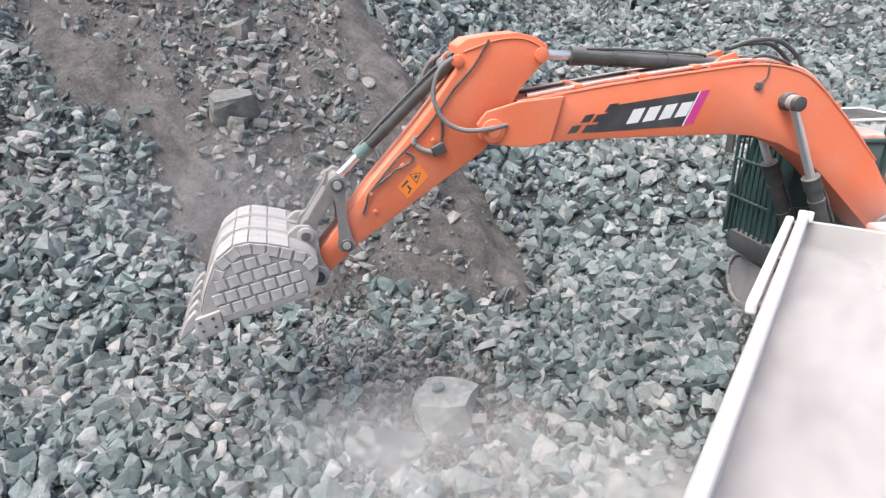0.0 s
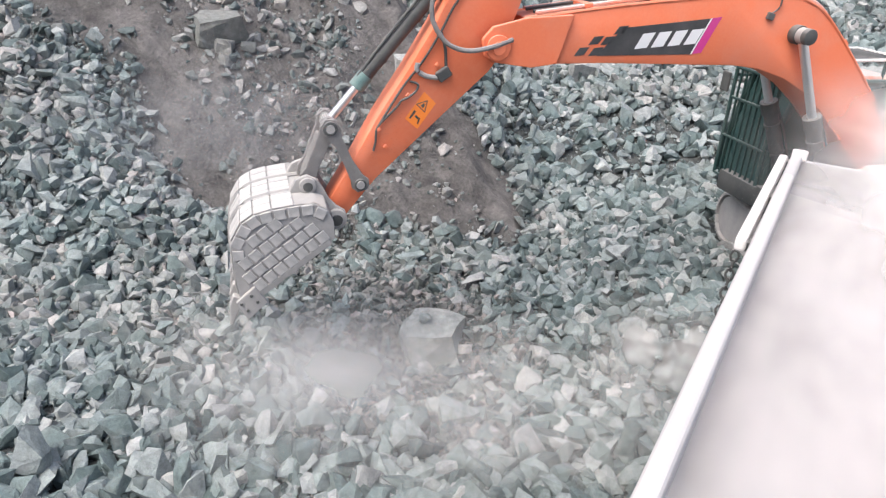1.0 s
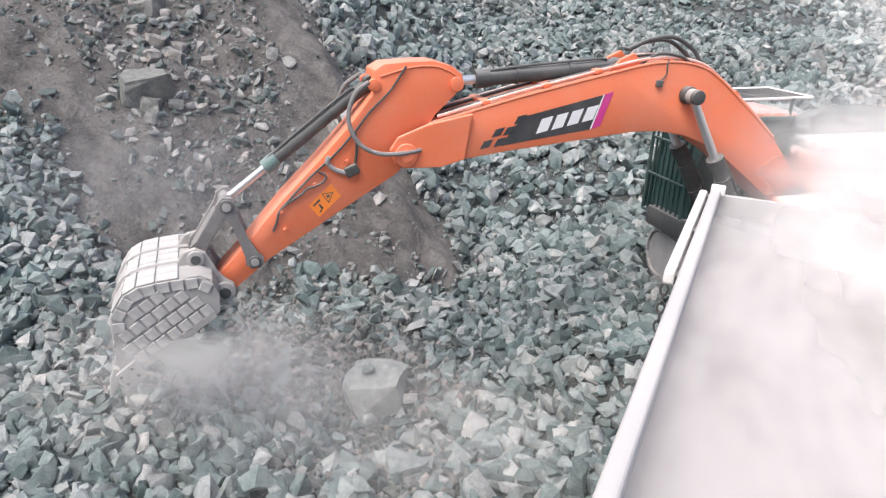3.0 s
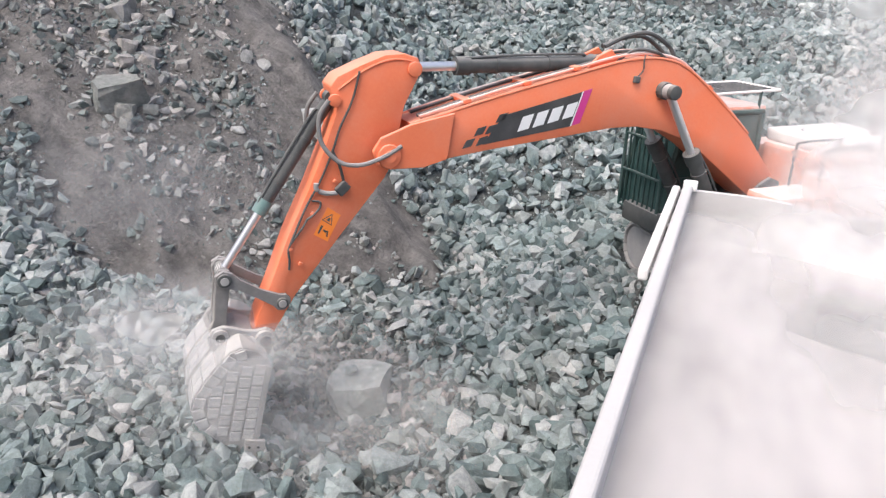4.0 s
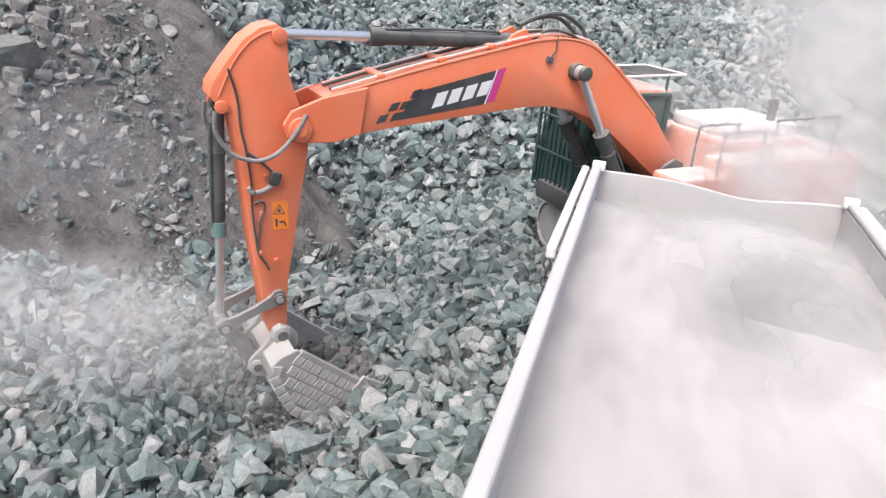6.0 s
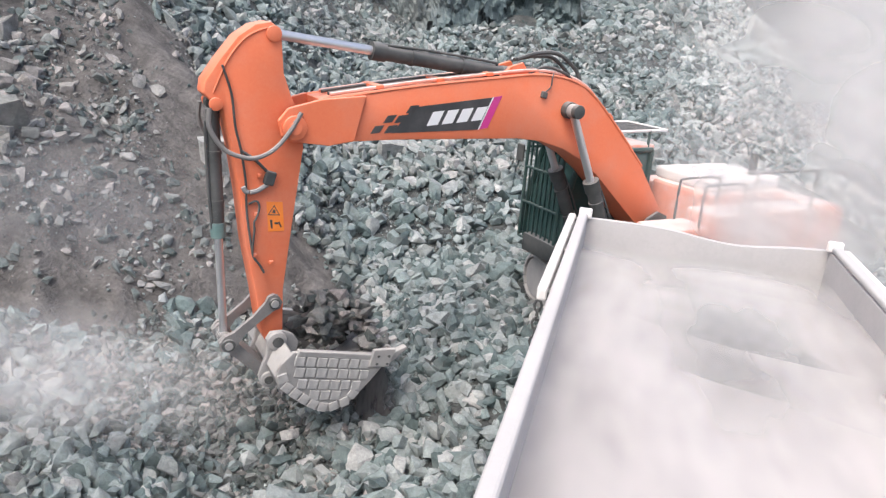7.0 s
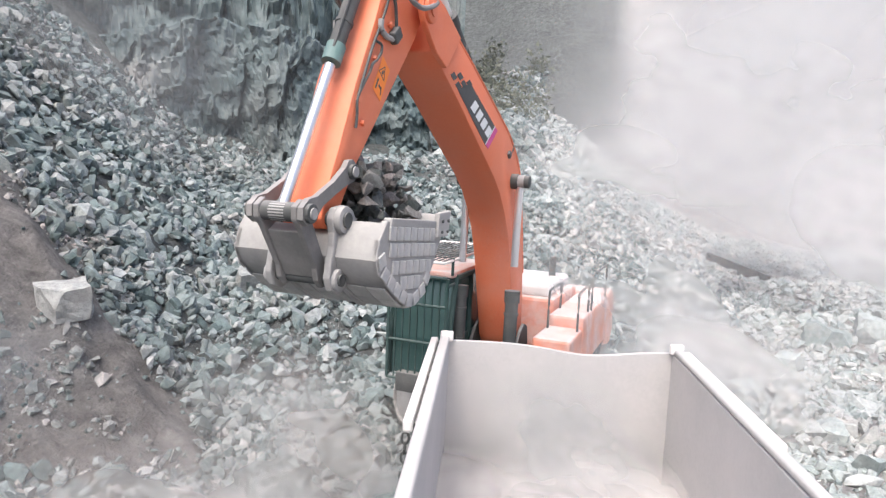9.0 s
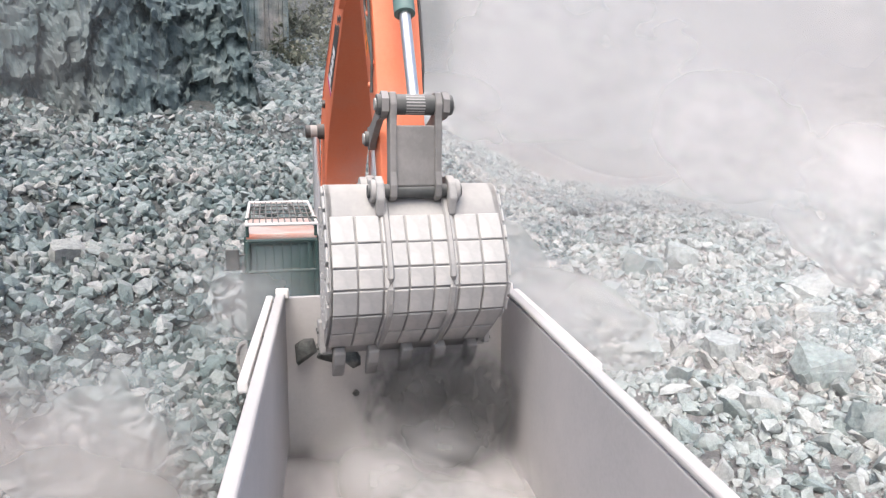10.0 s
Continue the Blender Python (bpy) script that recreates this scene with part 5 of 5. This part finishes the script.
# ---------------------------------------------------------------- dust in the air
def dust_material(name, colour, density, grain, soft=0.75, boxed=False):
    m = bpy.data.materials.new(name)
    m.use_nodes = True
    t = m.node_tree
    t.nodes.remove(t.nodes["Principled BSDF"])
    tc = t.nodes.new("ShaderNodeTexCoord")
    dist = t.nodes.new("ShaderNodeVectorMath")
    dist.operation = "LENGTH"
    t.links.new(tc.outputs["Object"], dist.inputs[0])
    reach = dist.outputs["Value"]
    if boxed:
        sep = t.nodes.new("ShaderNodeSeparateXYZ")
        t.links.new(tc.outputs["Object"], sep.inputs[0])
        far_x, far_y, most = (t.nodes.new("ShaderNodeMath") for _ in range(3))
        far_x.operation = far_y.operation = "ABSOLUTE"
        most.operation, most.inputs[2].default_value = "SMOOTH_MAX", 0.12
        t.links.new(sep.outputs[0], far_x.inputs[0])
        t.links.new(sep.outputs[1], far_y.inputs[0])
        narrow = t.nodes.new("ShaderNodeMath")
        narrow.operation, narrow.inputs[1].default_value = "MULTIPLY", 0.8
        t.links.new(far_x.outputs[0], narrow.inputs[0])
        t.links.new(narrow.outputs[0], most.inputs[0])
        t.links.new(far_y.outputs[0], most.inputs[1])
        reach = most.outputs[0]
    n = node(t, "ShaderNodeTexNoise", Scale=grain, Detail=3.5, Roughness=0.5, Distortion=0.15)
    t.links.new(tc.outputs["Object"], n.inputs["Vector"])
    info = t.nodes.new("ShaderNodeObjectInfo")
    n.noise_dimensions = "4D"
    w = t.nodes.new("ShaderNodeMath")
    w.operation, w.inputs[1].default_value = "MULTIPLY", 40.0
    t.links.new(info.outputs["Random"], w.inputs[0])
    t.links.new(w.outputs[0], n.inputs["W"])
    fall = t.nodes.new("ShaderNodeMapRange")
    fall.interpolation_type = "SMOOTHERSTEP"
    for k, v in zip(("From Min", "From Max", "To Min", "To Max"), (1.0, 1.0 - soft, 0.0, 1.0)):
        fall.inputs[k].default_value = v
    t.links.new(reach, fall.inputs["Value"])
    lump = t.nodes.new("ShaderNodeMapRange")
    lump.interpolation_type = "SMOOTHSTEP"
    for k, v in zip(("From Min", "From Max", "To Min", "To Max"), (0.28, 0.66, 0.12, 1.0)):
        lump.inputs[k].default_value = v
    t.links.new(n.outputs[0], lump.inputs["Value"])
    a = t.nodes.new("ShaderNodeMath")
    a.operation = "MULTIPLY"
    t.links.new(fall.outputs[0], a.inputs[0])
    t.links.new(lump.outputs[0], a.inputs[1])
    if soft >= 0.95:
        thin = t.nodes.new("ShaderNodeMath")
        thin.operation = "MULTIPLY"
        t.links.new(a.outputs[0], thin.inputs[0])
        t.links.new(fall.outputs[0], thin.inputs[1])
        a = thin
    b = t.nodes.new("ShaderNodeMath")
    b.operation, b.inputs[1].default_value = "MULTIPLY", density
    t.links.new(a.outputs[0], b.inputs[0])
    dif, tra, clear, both, out = (t.nodes.new("ShaderNode" + k) for k in ("BsdfDiffuse", "BsdfTranslucent", "BsdfTransparent", "MixShader", "MixShader"))
    dif.inputs[0].default_value = tra.inputs[0].default_value = (*colour, 1)
    both.inputs[0].default_value = 0.45
    t.links.new(dif.outputs[0], both.inputs[1])
    t.links.new(tra.outputs[0], both.inputs[2])
    t.links.new(b.outputs[0], out.inputs[0])
    t.links.new(clear.outputs[0], out.inputs[1])
    t.links.new(both.outputs[0], out.inputs[2])
    t.links.new(out.outputs[0], t.nodes["Material Output"].inputs["Surface"])
    return m


PALE = (0.78, 0.765, 0.76)
DUST_THICK = dust_material("thick_dust", PALE, 0.93, 1.3, 0.95)
DUST = dust_material("pale_dust", PALE, 0.56, 1.7, 0.85)
DUST_BED = dust_material("settled_box_dust", (0.76, 0.735, 0.725), 0.9, 1.6, 0.2, True)
DUST_FAINT = dust_material("faint_dust", PALE, 0.28, 1.6, 0.95)
DUST_VEIL = dust_material("box_veil", (0.84, 0.805, 0.79), 0.6, 1.0, 0.22, True)
DUST_FAR = dust_material("far_dust", (0.62, 0.617, 0.625), 0.86, 0.9, 0.9)
DUST_THIN = dust_material("thin_dust", PALE, 0.36, 2.0, 0.9)
DUST_EARTH = dust_material("earth_dust", (0.72, 0.66, 0.635), 0.56, 1.2, 1.0)
DUST_FINES = dust_material("dark_earth_fines", (0.25, 0.23, 0.22), 1.0, 2.2, 0.6)
DUST_WHITE = dust_material("white_dust", (0.93, 0.9, 0.885), 0.95, 1.2, 0.75)
# darker than the other dust: shade inside the box put into its colour
DUST_SHADE = dust_material("shaded_dust", (0.36, 0.37, 0.37), 1.0, 1.2, 0.95)
# near black: falling fines and the shade under the bucket in one colour
DUST_GREY = dust_material("fines_and_shade", (0.12, 0.12, 0.12), 1.0, 1.8, 0.55)
DUST_SMOKE = dust_material("grey_smoke_dust", (0.52, 0.515, 0.51), 0.85, 1.6, 0.9)
DUST_MIST = dust_material("pale_mist", PALE, 0.6, 1.4, 1.0)
DUST_LOW = dust_material("low_dust", PALE, 0.45, 1.3, 1.0)
PUFFS = []


def bed_veil():
    """A flat, slightly wavy veil, one metre in radius."""
    bm = bmesh.new()
    n = 16
    g = {(i, j): bm.verts.new((-1 + 2 * i / n, -1 + 2 * j / n, 0.03 * math.sin(2.6 * i / n * 3) * math.cos(3.1 * j / n * 3))) for i in range(n + 1) for j in range(n + 1)}
    for i in range(n):
        for j in range(n):
            bm.faces.new((g[i, j], g[i + 1, j], g[i + 1, j + 1], g[i, j + 1]))
    return bm


def puff_mesh(layers):
    """Bowed veils one behind the other, one metre in radius."""
    bm = bmesh.new()
    n = 14
    for k in range(layers):
        off = 0.0 if layers == 1 else -0.3 + 0.6 * k / (layers - 1)
        grid = {}
        for i in range(n + 1):
            for j in range(n + 1):
                x, z = -1 + 2 * i / n, -1 + 2 * j / n
                grid[i, j] = bm.verts.new((x, off + 0.18 * (x * x + z * z) + 0.05 * math.sin(3 * x + k) * math.cos(2.4 * z), z))
        for i in range(n):
            for j in range(n):
                if math.hypot(-1 + (2 * i + 1) / n, -1 + (2 * j + 1) / n) < 0.97:
                    bm.faces.new((grid[i, j], grid[i + 1, j], grid[i + 1, j + 1], grid[i, j + 1]))
        bmesh.ops.delete(bm, geom=[v for v in bm.verts if not v.link_faces], context="VERTS")
    return bm


def puff(label, mat, rows, size, layers=2, tilt=0):
    """A cloud of dust that drifts through rows of (seconds, x, y, z, lean)."""
    ob = part("dust_cloud", puff_mesh(layers) if layers else bed_veil(), mat, None, "", True)
    tagged(ob, label, "dust", "dust clouds", "stuff")
    ob.scale = size
    x, y = rows[0][1], rows[0][2]
    face = math.degrees(math.atan2(-x, y)) if layers else 0
    PUFFS.append((ob, [(r[0], pose(r[1], r[2], r[3], tilt, r[4] if len(r) > 4 else 0, face)) for r in rows]))
    return ob


def build_dust():
    far = "pale dust hanging over the far end of the quarry"
    puff(far, DUST_FAR, [(0, 20.5, 34, 9.5), (10, 20.0, 34, 9.7, 3)], (22, 10, 14), 1)
    puff(far, DUST_FAR, [(0, 14.5, 27, 5.2), (6.8, 13.5, 27, 5.4, 3), (9, 13.5, 27, 7.4, 4), (10, 13.5, 27, 7.8, 4)], (14, 6, 9), 1)
    puff(far, DUST, [(0, 8.2, 20, 5.0), (5, 7.4, 20, 5.4, 4), (8.5, 6.2, 20, 6.6, 6), (10, 6.2, 20, 7.0, 8)], (9, 4, 6), 1)
    puff("thin dust drifting over the flat floor", DUST_THIN, [(0, 10.0, 15, 3.0), (10, 8.5, 15, 3.2, 4)], (8, 3, 2.7), 1)
    puff("thin haze before the quarry wall", DUST_FAINT, [(0, -14.0, 24, 8.0), (10, -13.0, 24, 8.3, 2)], (14, 4, 8), 1)
    house = "pale dust drifting between the truck and the excavator"
    puff(house, DUST, [(0, 2.8, 9.2, 2.7), (2.5, 2.0, 9.2, 3.1, 10), (5, 1.9, 9.2, 3.2, 18), (8, 2.1, 9.2, 3.3, 24), (10, 2.0, 9.2, 3.2, 30)], (2.6, 1.0, 1.7), 1)
    puff(house, DUST_THICK, [(0, 2.8, 8.4, 2.8), (1, 2.1, 8.4, 3.0, 3), (2.5, 1.9, 8.4, 3.0, 6), (5, 1.8, 8.4, 3.1, 10), (7.5, 1.9, 8.4, 3.0, 14), (8.5, 2.6, 8.4, 2.8, 16), (10, 3.4, 8.4, 2.5, 20)], (2.5, 0.6, 1.35), 1)
    bed = "white dust filling the truck box"
    for k in range(5):
        low, high = 1.40 + 0.10 * k, 2.55 + 0.17 * k
        mid = 2.05 + 0.24 * k
        puff(bed, DUST_VEIL if k else DUST_BED, [(0, 0.84, 3.9, high), (3, 0.84, 3.9, high, 1), (5, 0.84, 3.9, high - 0.06), (7, 0.84, 3.9, mid + 0.1, 1), (8.5, 0.84, 3.9, mid - 0.2), (9.2, 0.84, 3.9, low + 0.3), (10, 0.84, 3.9, low, 1)], (1.125, 3.03, 0.3 + 0.1 * (k % 2)), 0)
    # a grey sheet that stands in for the shaded part of the box dust
    puff("dust hanging in the truck box, its shade put into the grey colour", DUST_SHADE, [(0, 1.5, 4.6, 1.6), (3.2, 1.4, 4.6, 2.1), (4.4, 0.9, 4.6, 3.4, 3), (5, 0.95, 4.6, 3.5, 5), (5.6, 1.15, 4.6, 3.4, 6), (7, 0.95, 4.8, 3.1, 10), (7.5, 0.65, 4.8, 3.3, 12), (8, 0.75, 4.8, 3.25, 14), (9, 0.7, 4.8, 3.2, 18), (9.5, 0.75, 4.8, 3.0, 20), (10, 0.95, 4.8, 1.9, 22)], (1.1, 0.4, 0.8), 1, -25)
    over = "white dust billowing out of the truck box"
    puff(over, DUST_WHITE, [(0, 1.5, 5.6, 3.35), (3, 1.35, 5.6, 3.35, 8), (5, 1.6, 5.6, 2.9, 14), (7, 1.6, 5.6, 2.3, 20), (10, 1.3, 5.6, 1.6, 28)], (1.7, 0.6, 1.0), 1, -25)
    puff(over, DUST_WHITE, [(0, 1.6, 3.6, 2.9), (4, 1.5, 3.6, 3.0, 8), (7, 1.5, 3.6, 2.5, 14), (8.5, 1.4, 3.6, 2.0, 14), (10, 1.3, 3.6, 1.7, 20)], (1.3, 0.5, 1.0), 1, -25)
    puff(over, DUST_WHITE, [(0, 1.3, 6.0, 3.3), (1, 0.75, 6.0, 3.45, 8), (2.5, 0.8, 6.0, 3.5, 12), (3.2, 1.0, 6.0, 3.6, 14), (5, 2.4, 6.1, 3.8, 18), (7, 3.9, 6.2, 3.9, 24), (10, 5.6, 6.2, 4.2, 30)], (1.75, 0.6, 1.15), 1)
    puff("thin dust drifting past the cab", DUST_MIST, [(0, -0.9, 9.3, -2.2), (8.6, -0.9, 9.3, -1.0), (9.3, -0.8, 9.3, 1.9, 5), (10, -0.7, 9.3, 2.7, 8)], (1.9, 0.5, 1.5), 1)
    puff(house, DUST_THICK, [(0, 5.2, 12.6, 4.0), (3, 4.2, 12.6, 4.0, 6), (4.5, 3.5, 12.6, 4.0, 9), (5.5, 3.5, 12.6, 4.0, 11), (7, 4.7, 12.6, 3.9, 14), (8.5, 6.5, 12.6, 4.3, 17), (10, 8.0, 12.6, 4.8, 20)], (3.7, 1.0, 2.9), 1)
    side = "pale dust rolling down beside the truck wall"
    puff(side, DUST, [(0, -0.8, 4.9, 1.3), (1.5, -0.75, 5.9, 1.7, 10), (2.5, -0.3, 6.0, 1.6, 16), (4, 0.3, 5.6, 1.5, 22), (10, 0.9, 5.6, 1.2, 40)], (1.0, 0.5, 0.85), 1, -20)
    dig = "pale dust rising from the digging"
    puff(dig, DUST_LOW, [(0, -3.0, 4.7, 0.9), (1, -3.3, 4.6, 0.9, 2), (2.5, -4.5, 4.9, 0.95, 3), (4.5, -6.0, 5.6, 1.1, 4), (5.5, -6.4, 5.6, 1.1, 5), (7.5, -7.0, 5.4, 0.9, 6), (10, -8.2, 5.2, 0.8, 6)], (3.2, 0.4, 2.2), 1, -76)
    puff(dig, DUST_LOW, [(0, -4.8, 4.8, -1.2), (0.6, -4.8, 4.8, -0.6), (1.2, -5.0, 5.0, 0.8, 2), (3, -5.5, 5.6, 1.0, 4), (4.5, -5.6, 6.1, 1.2, 5), (5.7, -5.6, 6.0, 1.2, 5), (7.5, -6.4, 5.8, 1.0, 6), (8.6, -7.0, 5.6, -0.4, 6), (10, -7.4, 5.4, -1.0, 6)], (2.3, 0.4, 1.9), 1, -74)
    puff("thin dust over the stones", DUST_FAINT, [(0, -1.9, 5.0, 1.0), (3, -2.6, 5.2, 1.0, 4), (5, -4.2, 5.4, 1.0, 5), (7.5, -5.4, 5.8, 1.1, 6), (10, -5.8, 6.0, 1.2, 6)], (3.0, 0.4, 2.2), 1, -74)
    puff("pale haze over the far stones", DUST_MIST, [(0, 3.4, 17.0, 4.6), (10, 2.8, 17.0, 5.0, 4)], (5.5, 1.0, 3.2), 1)
    puff("thin dust over the slope", DUST_FAINT, [(0, -4.7, 4.2, 3.4), (5, -4.5, 4.3, 3.5, 5), (10, -3.4, 4.6, 3.6, 10)], (2.2, 0.4, 1.2), 1)
    puff("pale dust low over the flat floor", DUST_LOW, [(0, 5.4, 7.6, 2.7), (10, 4.6, 7.5, 2.9, 4)], (3.6, 0.6, 1.7), 1, -20)
    pour = "dark earth and fines pouring from the lip of the bucket"
    for dx, dy, w, h, down in ((0.02, -0.15, 0.5, 1.5, 0.95), (-0.2, 0.1, 0.42, 1.15, 0.85), (0.2, -0.2, 0.42, 1.5, 1.1)):
        cloud = tagged(part("dust_cloud", puff_mesh(1), DUST_FINES, None, "", True), pour, "dust", "dust clouds", "stuff")
        cloud.scale = (w, 0.25, h)
        path = []
        for t in steps(0, 10, 0.2):
            lip = lip_at(min(max(t, 6.8), 7.9))
            path.append((t, pose(lip[0] + dx, lip[1] - 0.1 + dy, lip[2] - down - 3.2 * max(0.0, 7.05 - t) - 2.6 * max(0.0, t - 7.75), 0, 0, 20)))
        PUFFS.append((cloud, path))
    thin = "earth-brown dust trailing below the bucket"
    for dx, w, h, down in ((0.0, 0.55, 1.5, 1.2), (0.25, 0.6, 1.4, 1.5)):
        cloud = tagged(part("dust_cloud", puff_mesh(1), DUST_EARTH, None, "", True), thin, "dust", "dust clouds", "stuff")
        cloud.scale = (w, 0.25, h)
        path = []
        for t in steps(0, 10, 0.2):
            lip = lip_at(min(max(t, 6.8), 8.7))
            path.append((t, pose(lip[0] + dx - 0.1, lip[1] - 0.2, lip[2] - down - 1.8 * max(0.0, 7.7 - t) - 1.4 * max(0.0, t - 8.6), 0, 0, 20)))
        PUFFS.append((cloud, path))
    puff("dark earth settling below the bucket", DUST_FINES, [(0, -2.4, 5.4, -2.6), (6.9, -2.4, 5.4, -1.2), (7.2, -2.3, 5.4, 1.1, 3), (7.6, -2.4, 5.4, 1.5, 6), (7.9, -2.4, 5.4, 1.1, 8), (8.3, -2.4, 5.4, -0.6, 9), (10, -2.4, 5.4, -2.6, 12)], (0.8, 0.4, 0.6), 1, -20)
    pink = "warm pale dust hanging over the dug ground"
    puff(pink, DUST_EARTH, [(0, -2.3, 5.5, -2.6), (7.3, -2.3, 5.5, -1.8), (8.0, -2.2, 5.5, 1.4, 5), (8.6, -1.9, 5.5, 2.2, 8), (9, -1.6, 5.5, 2.6, 10), (10, -2.3, 5.5, 2.0, 20)], (2.5, 0.5, 1.7), 1, -10)
    puff(pink, DUST_EARTH, [(0, -3.4, 5.2, -3.0), (7.6, -3.4, 5.2, -2.2), (8.6, -2.9, 5.2, 1.6, 8), (9.2, -2.6, 5.2, 2.1, 14), (10, -1.7, 5.2, 2.2, 22)], (3.0, 0.5, 1.5), 1, -15)
    puff("pale dust left along the swing of the bucket", DUST_MIST, [(0, -1.9, 6.0, -2.6), (7.5, -1.9, 6.0, -1.2), (8.5, -1.95, 6.0, 1.6, 8), (9, -1.8, 6.0, 2.1, 10), (10, -1.8, 6.0, 2.6, 16)], (2.0, 0.5, 1.7), 1, -10)
    dump = "dust bursting up where the load falls"
    # the dark sheets also fill in the shadow gap below the lip
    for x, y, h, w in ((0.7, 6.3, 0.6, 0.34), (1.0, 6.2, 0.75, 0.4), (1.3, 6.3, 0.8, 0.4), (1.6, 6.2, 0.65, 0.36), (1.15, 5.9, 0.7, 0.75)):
        puff("dark fines pouring off the bucket lip, with the shade below it painted in", DUST_GREY, [(0, x, y, 0.3), (9.4, x, y, 0.4), (9.6, x, y, 1.9, 2), (9.8, x, y, 2.55, 3), (10, x, y - 0.1, 2.45, 6)], (w, 0.2, h), 1)
    puff(dump, DUST_SMOKE, [(0, 1.0, 5.0, 0.2), (9.4, 1.0, 5.0, 0.3), (9.7, 1.0, 5.0, 1.9, 6), (10, 1.0, 4.9, 2.25, 10)], (1.15, 0.4, 0.75), 1, -25)
    puff(dump, DUST_SMOKE, [(0, 0.8, 3.8, 0.2), (9.2, 0.8, 3.8, 0.5), (9.7, 0.8, 3.8, 1.9, 6), (10, 0.85, 3.7, 2.1, 10)], (1.1, 0.4, 0.8), 1, -35)


def lip_at(t):
    swing, b, s, k, P = linkage(t)
    return (excavator.matrix_basis @ set_at(swing, P["G"], k)) @ Vector((-0.05, 0.0, -1.5))

def steps(a=0.0, b=10.0, every=0.1):
    return [round(a + every * k, 3) for k in range(int(round((b - a) / every)) + 1)]


def motions():
    rows = {ob: [] for ob in (boom, stick, side_link, bucket_link, bucket, house, stick_barrel, stick_rod, bucket_barrel, bucket_rod)}
    for q, r, _ in boom_barrels:
        rows[q], rows[r] = [], []
    for t in steps():
        swing, b, s, k, P = linkage(t)
        put = lambda ob, o, a: rows[ob].append((t, set_at(swing, o, a)))
        put(boom, P["A"], b)
        put(stick, P["C"], s)
        put(side_link, P["F"], toward(P["F"], P["H"]))
        put(bucket_link, P["H"], toward(P["H"], P["I"]))
        put(bucket, P["G"], k)
        rows[house].append((t, set_at(swing, (0, 0), 0)))
        put(stick_barrel, P["J"], toward(P["J"], P["D"]))
        put(stick_rod, P["D"], toward(P["D"], P["J"]))
        put(bucket_barrel, P["E"], toward(P["E"], P["H"]))
        put(bucket_rod, P["H"], toward(P["H"], P["E"]))
        for q, r, y in boom_barrels:
            shift = Matrix.Translation((0, y, 0))
            rows[q].append((t, set_at(swing, P["K"], toward(P["K"], P["B"])) @ shift))
            rows[r].append((t, set_at(swing, P["B"], toward(P["B"], P["K"])) @ shift))
    for ob, path in rows.items():
        walk(ob, path)
    # the load rides in the bucket from the dig to the truck
    for ob, at, turn, size, leave in LOAD:
        path = []
        place = lambda t: excavator.matrix_basis @ set_at(*(lambda q: (q[0], q[4]["G"], q[3]))(linkage(t)))
        start = place(6.3) @ at
        ground = float(land(np.array([start.x]), np.array([start.y]))[0][0])
        rest = Vector((start.x, start.y, min(start.z, ground + 0.15 * size)))
        for t in (0.0, 3.0, 5.6, 5.9):
            path.append((t, Matrix.Translation(rest) @ turn))
        for t in steps(6.3, 10.0, 0.1):
            if t <= leave:
                path.append((t, place(t) @ Matrix.Translation(at) @ turn))
                continue
            edge = place(leave) @ at
            gone = t - leave
            low = (ZF + 0.08 + 0.4 * size) if leave > 9 else float(land(np.array([edge.x]), np.array([edge.y]))[0][0])
            spin = Matrix.Rotation(min(gone, 0.6) * 1.6, 4, "X")
            path.append((t, Matrix.Translation((edge.x, edge.y - 0.3 * min(gone, 0.7), max(low, edge.z - 4.9 * gone * gone))) @ spin @ turn))
        walk(ob, path)
    for ob, path in PUFFS:
        walk(ob, path)
    # the boulder is pushed along by the bucket
    b = big_boulder.matrix_basis.copy()
    shove = lambda x, y, z, a: Matrix.Translation((x, y, z)) @ b @ Matrix.Rotation(radians(a), 4, "Z")
    walk(big_boulder, [(0, b), (4.1, b), (4.5, shove(0.32, 0.6, 0.02, 8)), (5.0, shove(0.5, 0.95, 0.05, 14)), (5.5, shove(0.72, 1.5, 0.1, 22)), (6.3, shove(0.8, 1.9, 0.12, 30)), (10, shove(0.8, 1.9, 0.12, 30))])


build_dust()
motions()
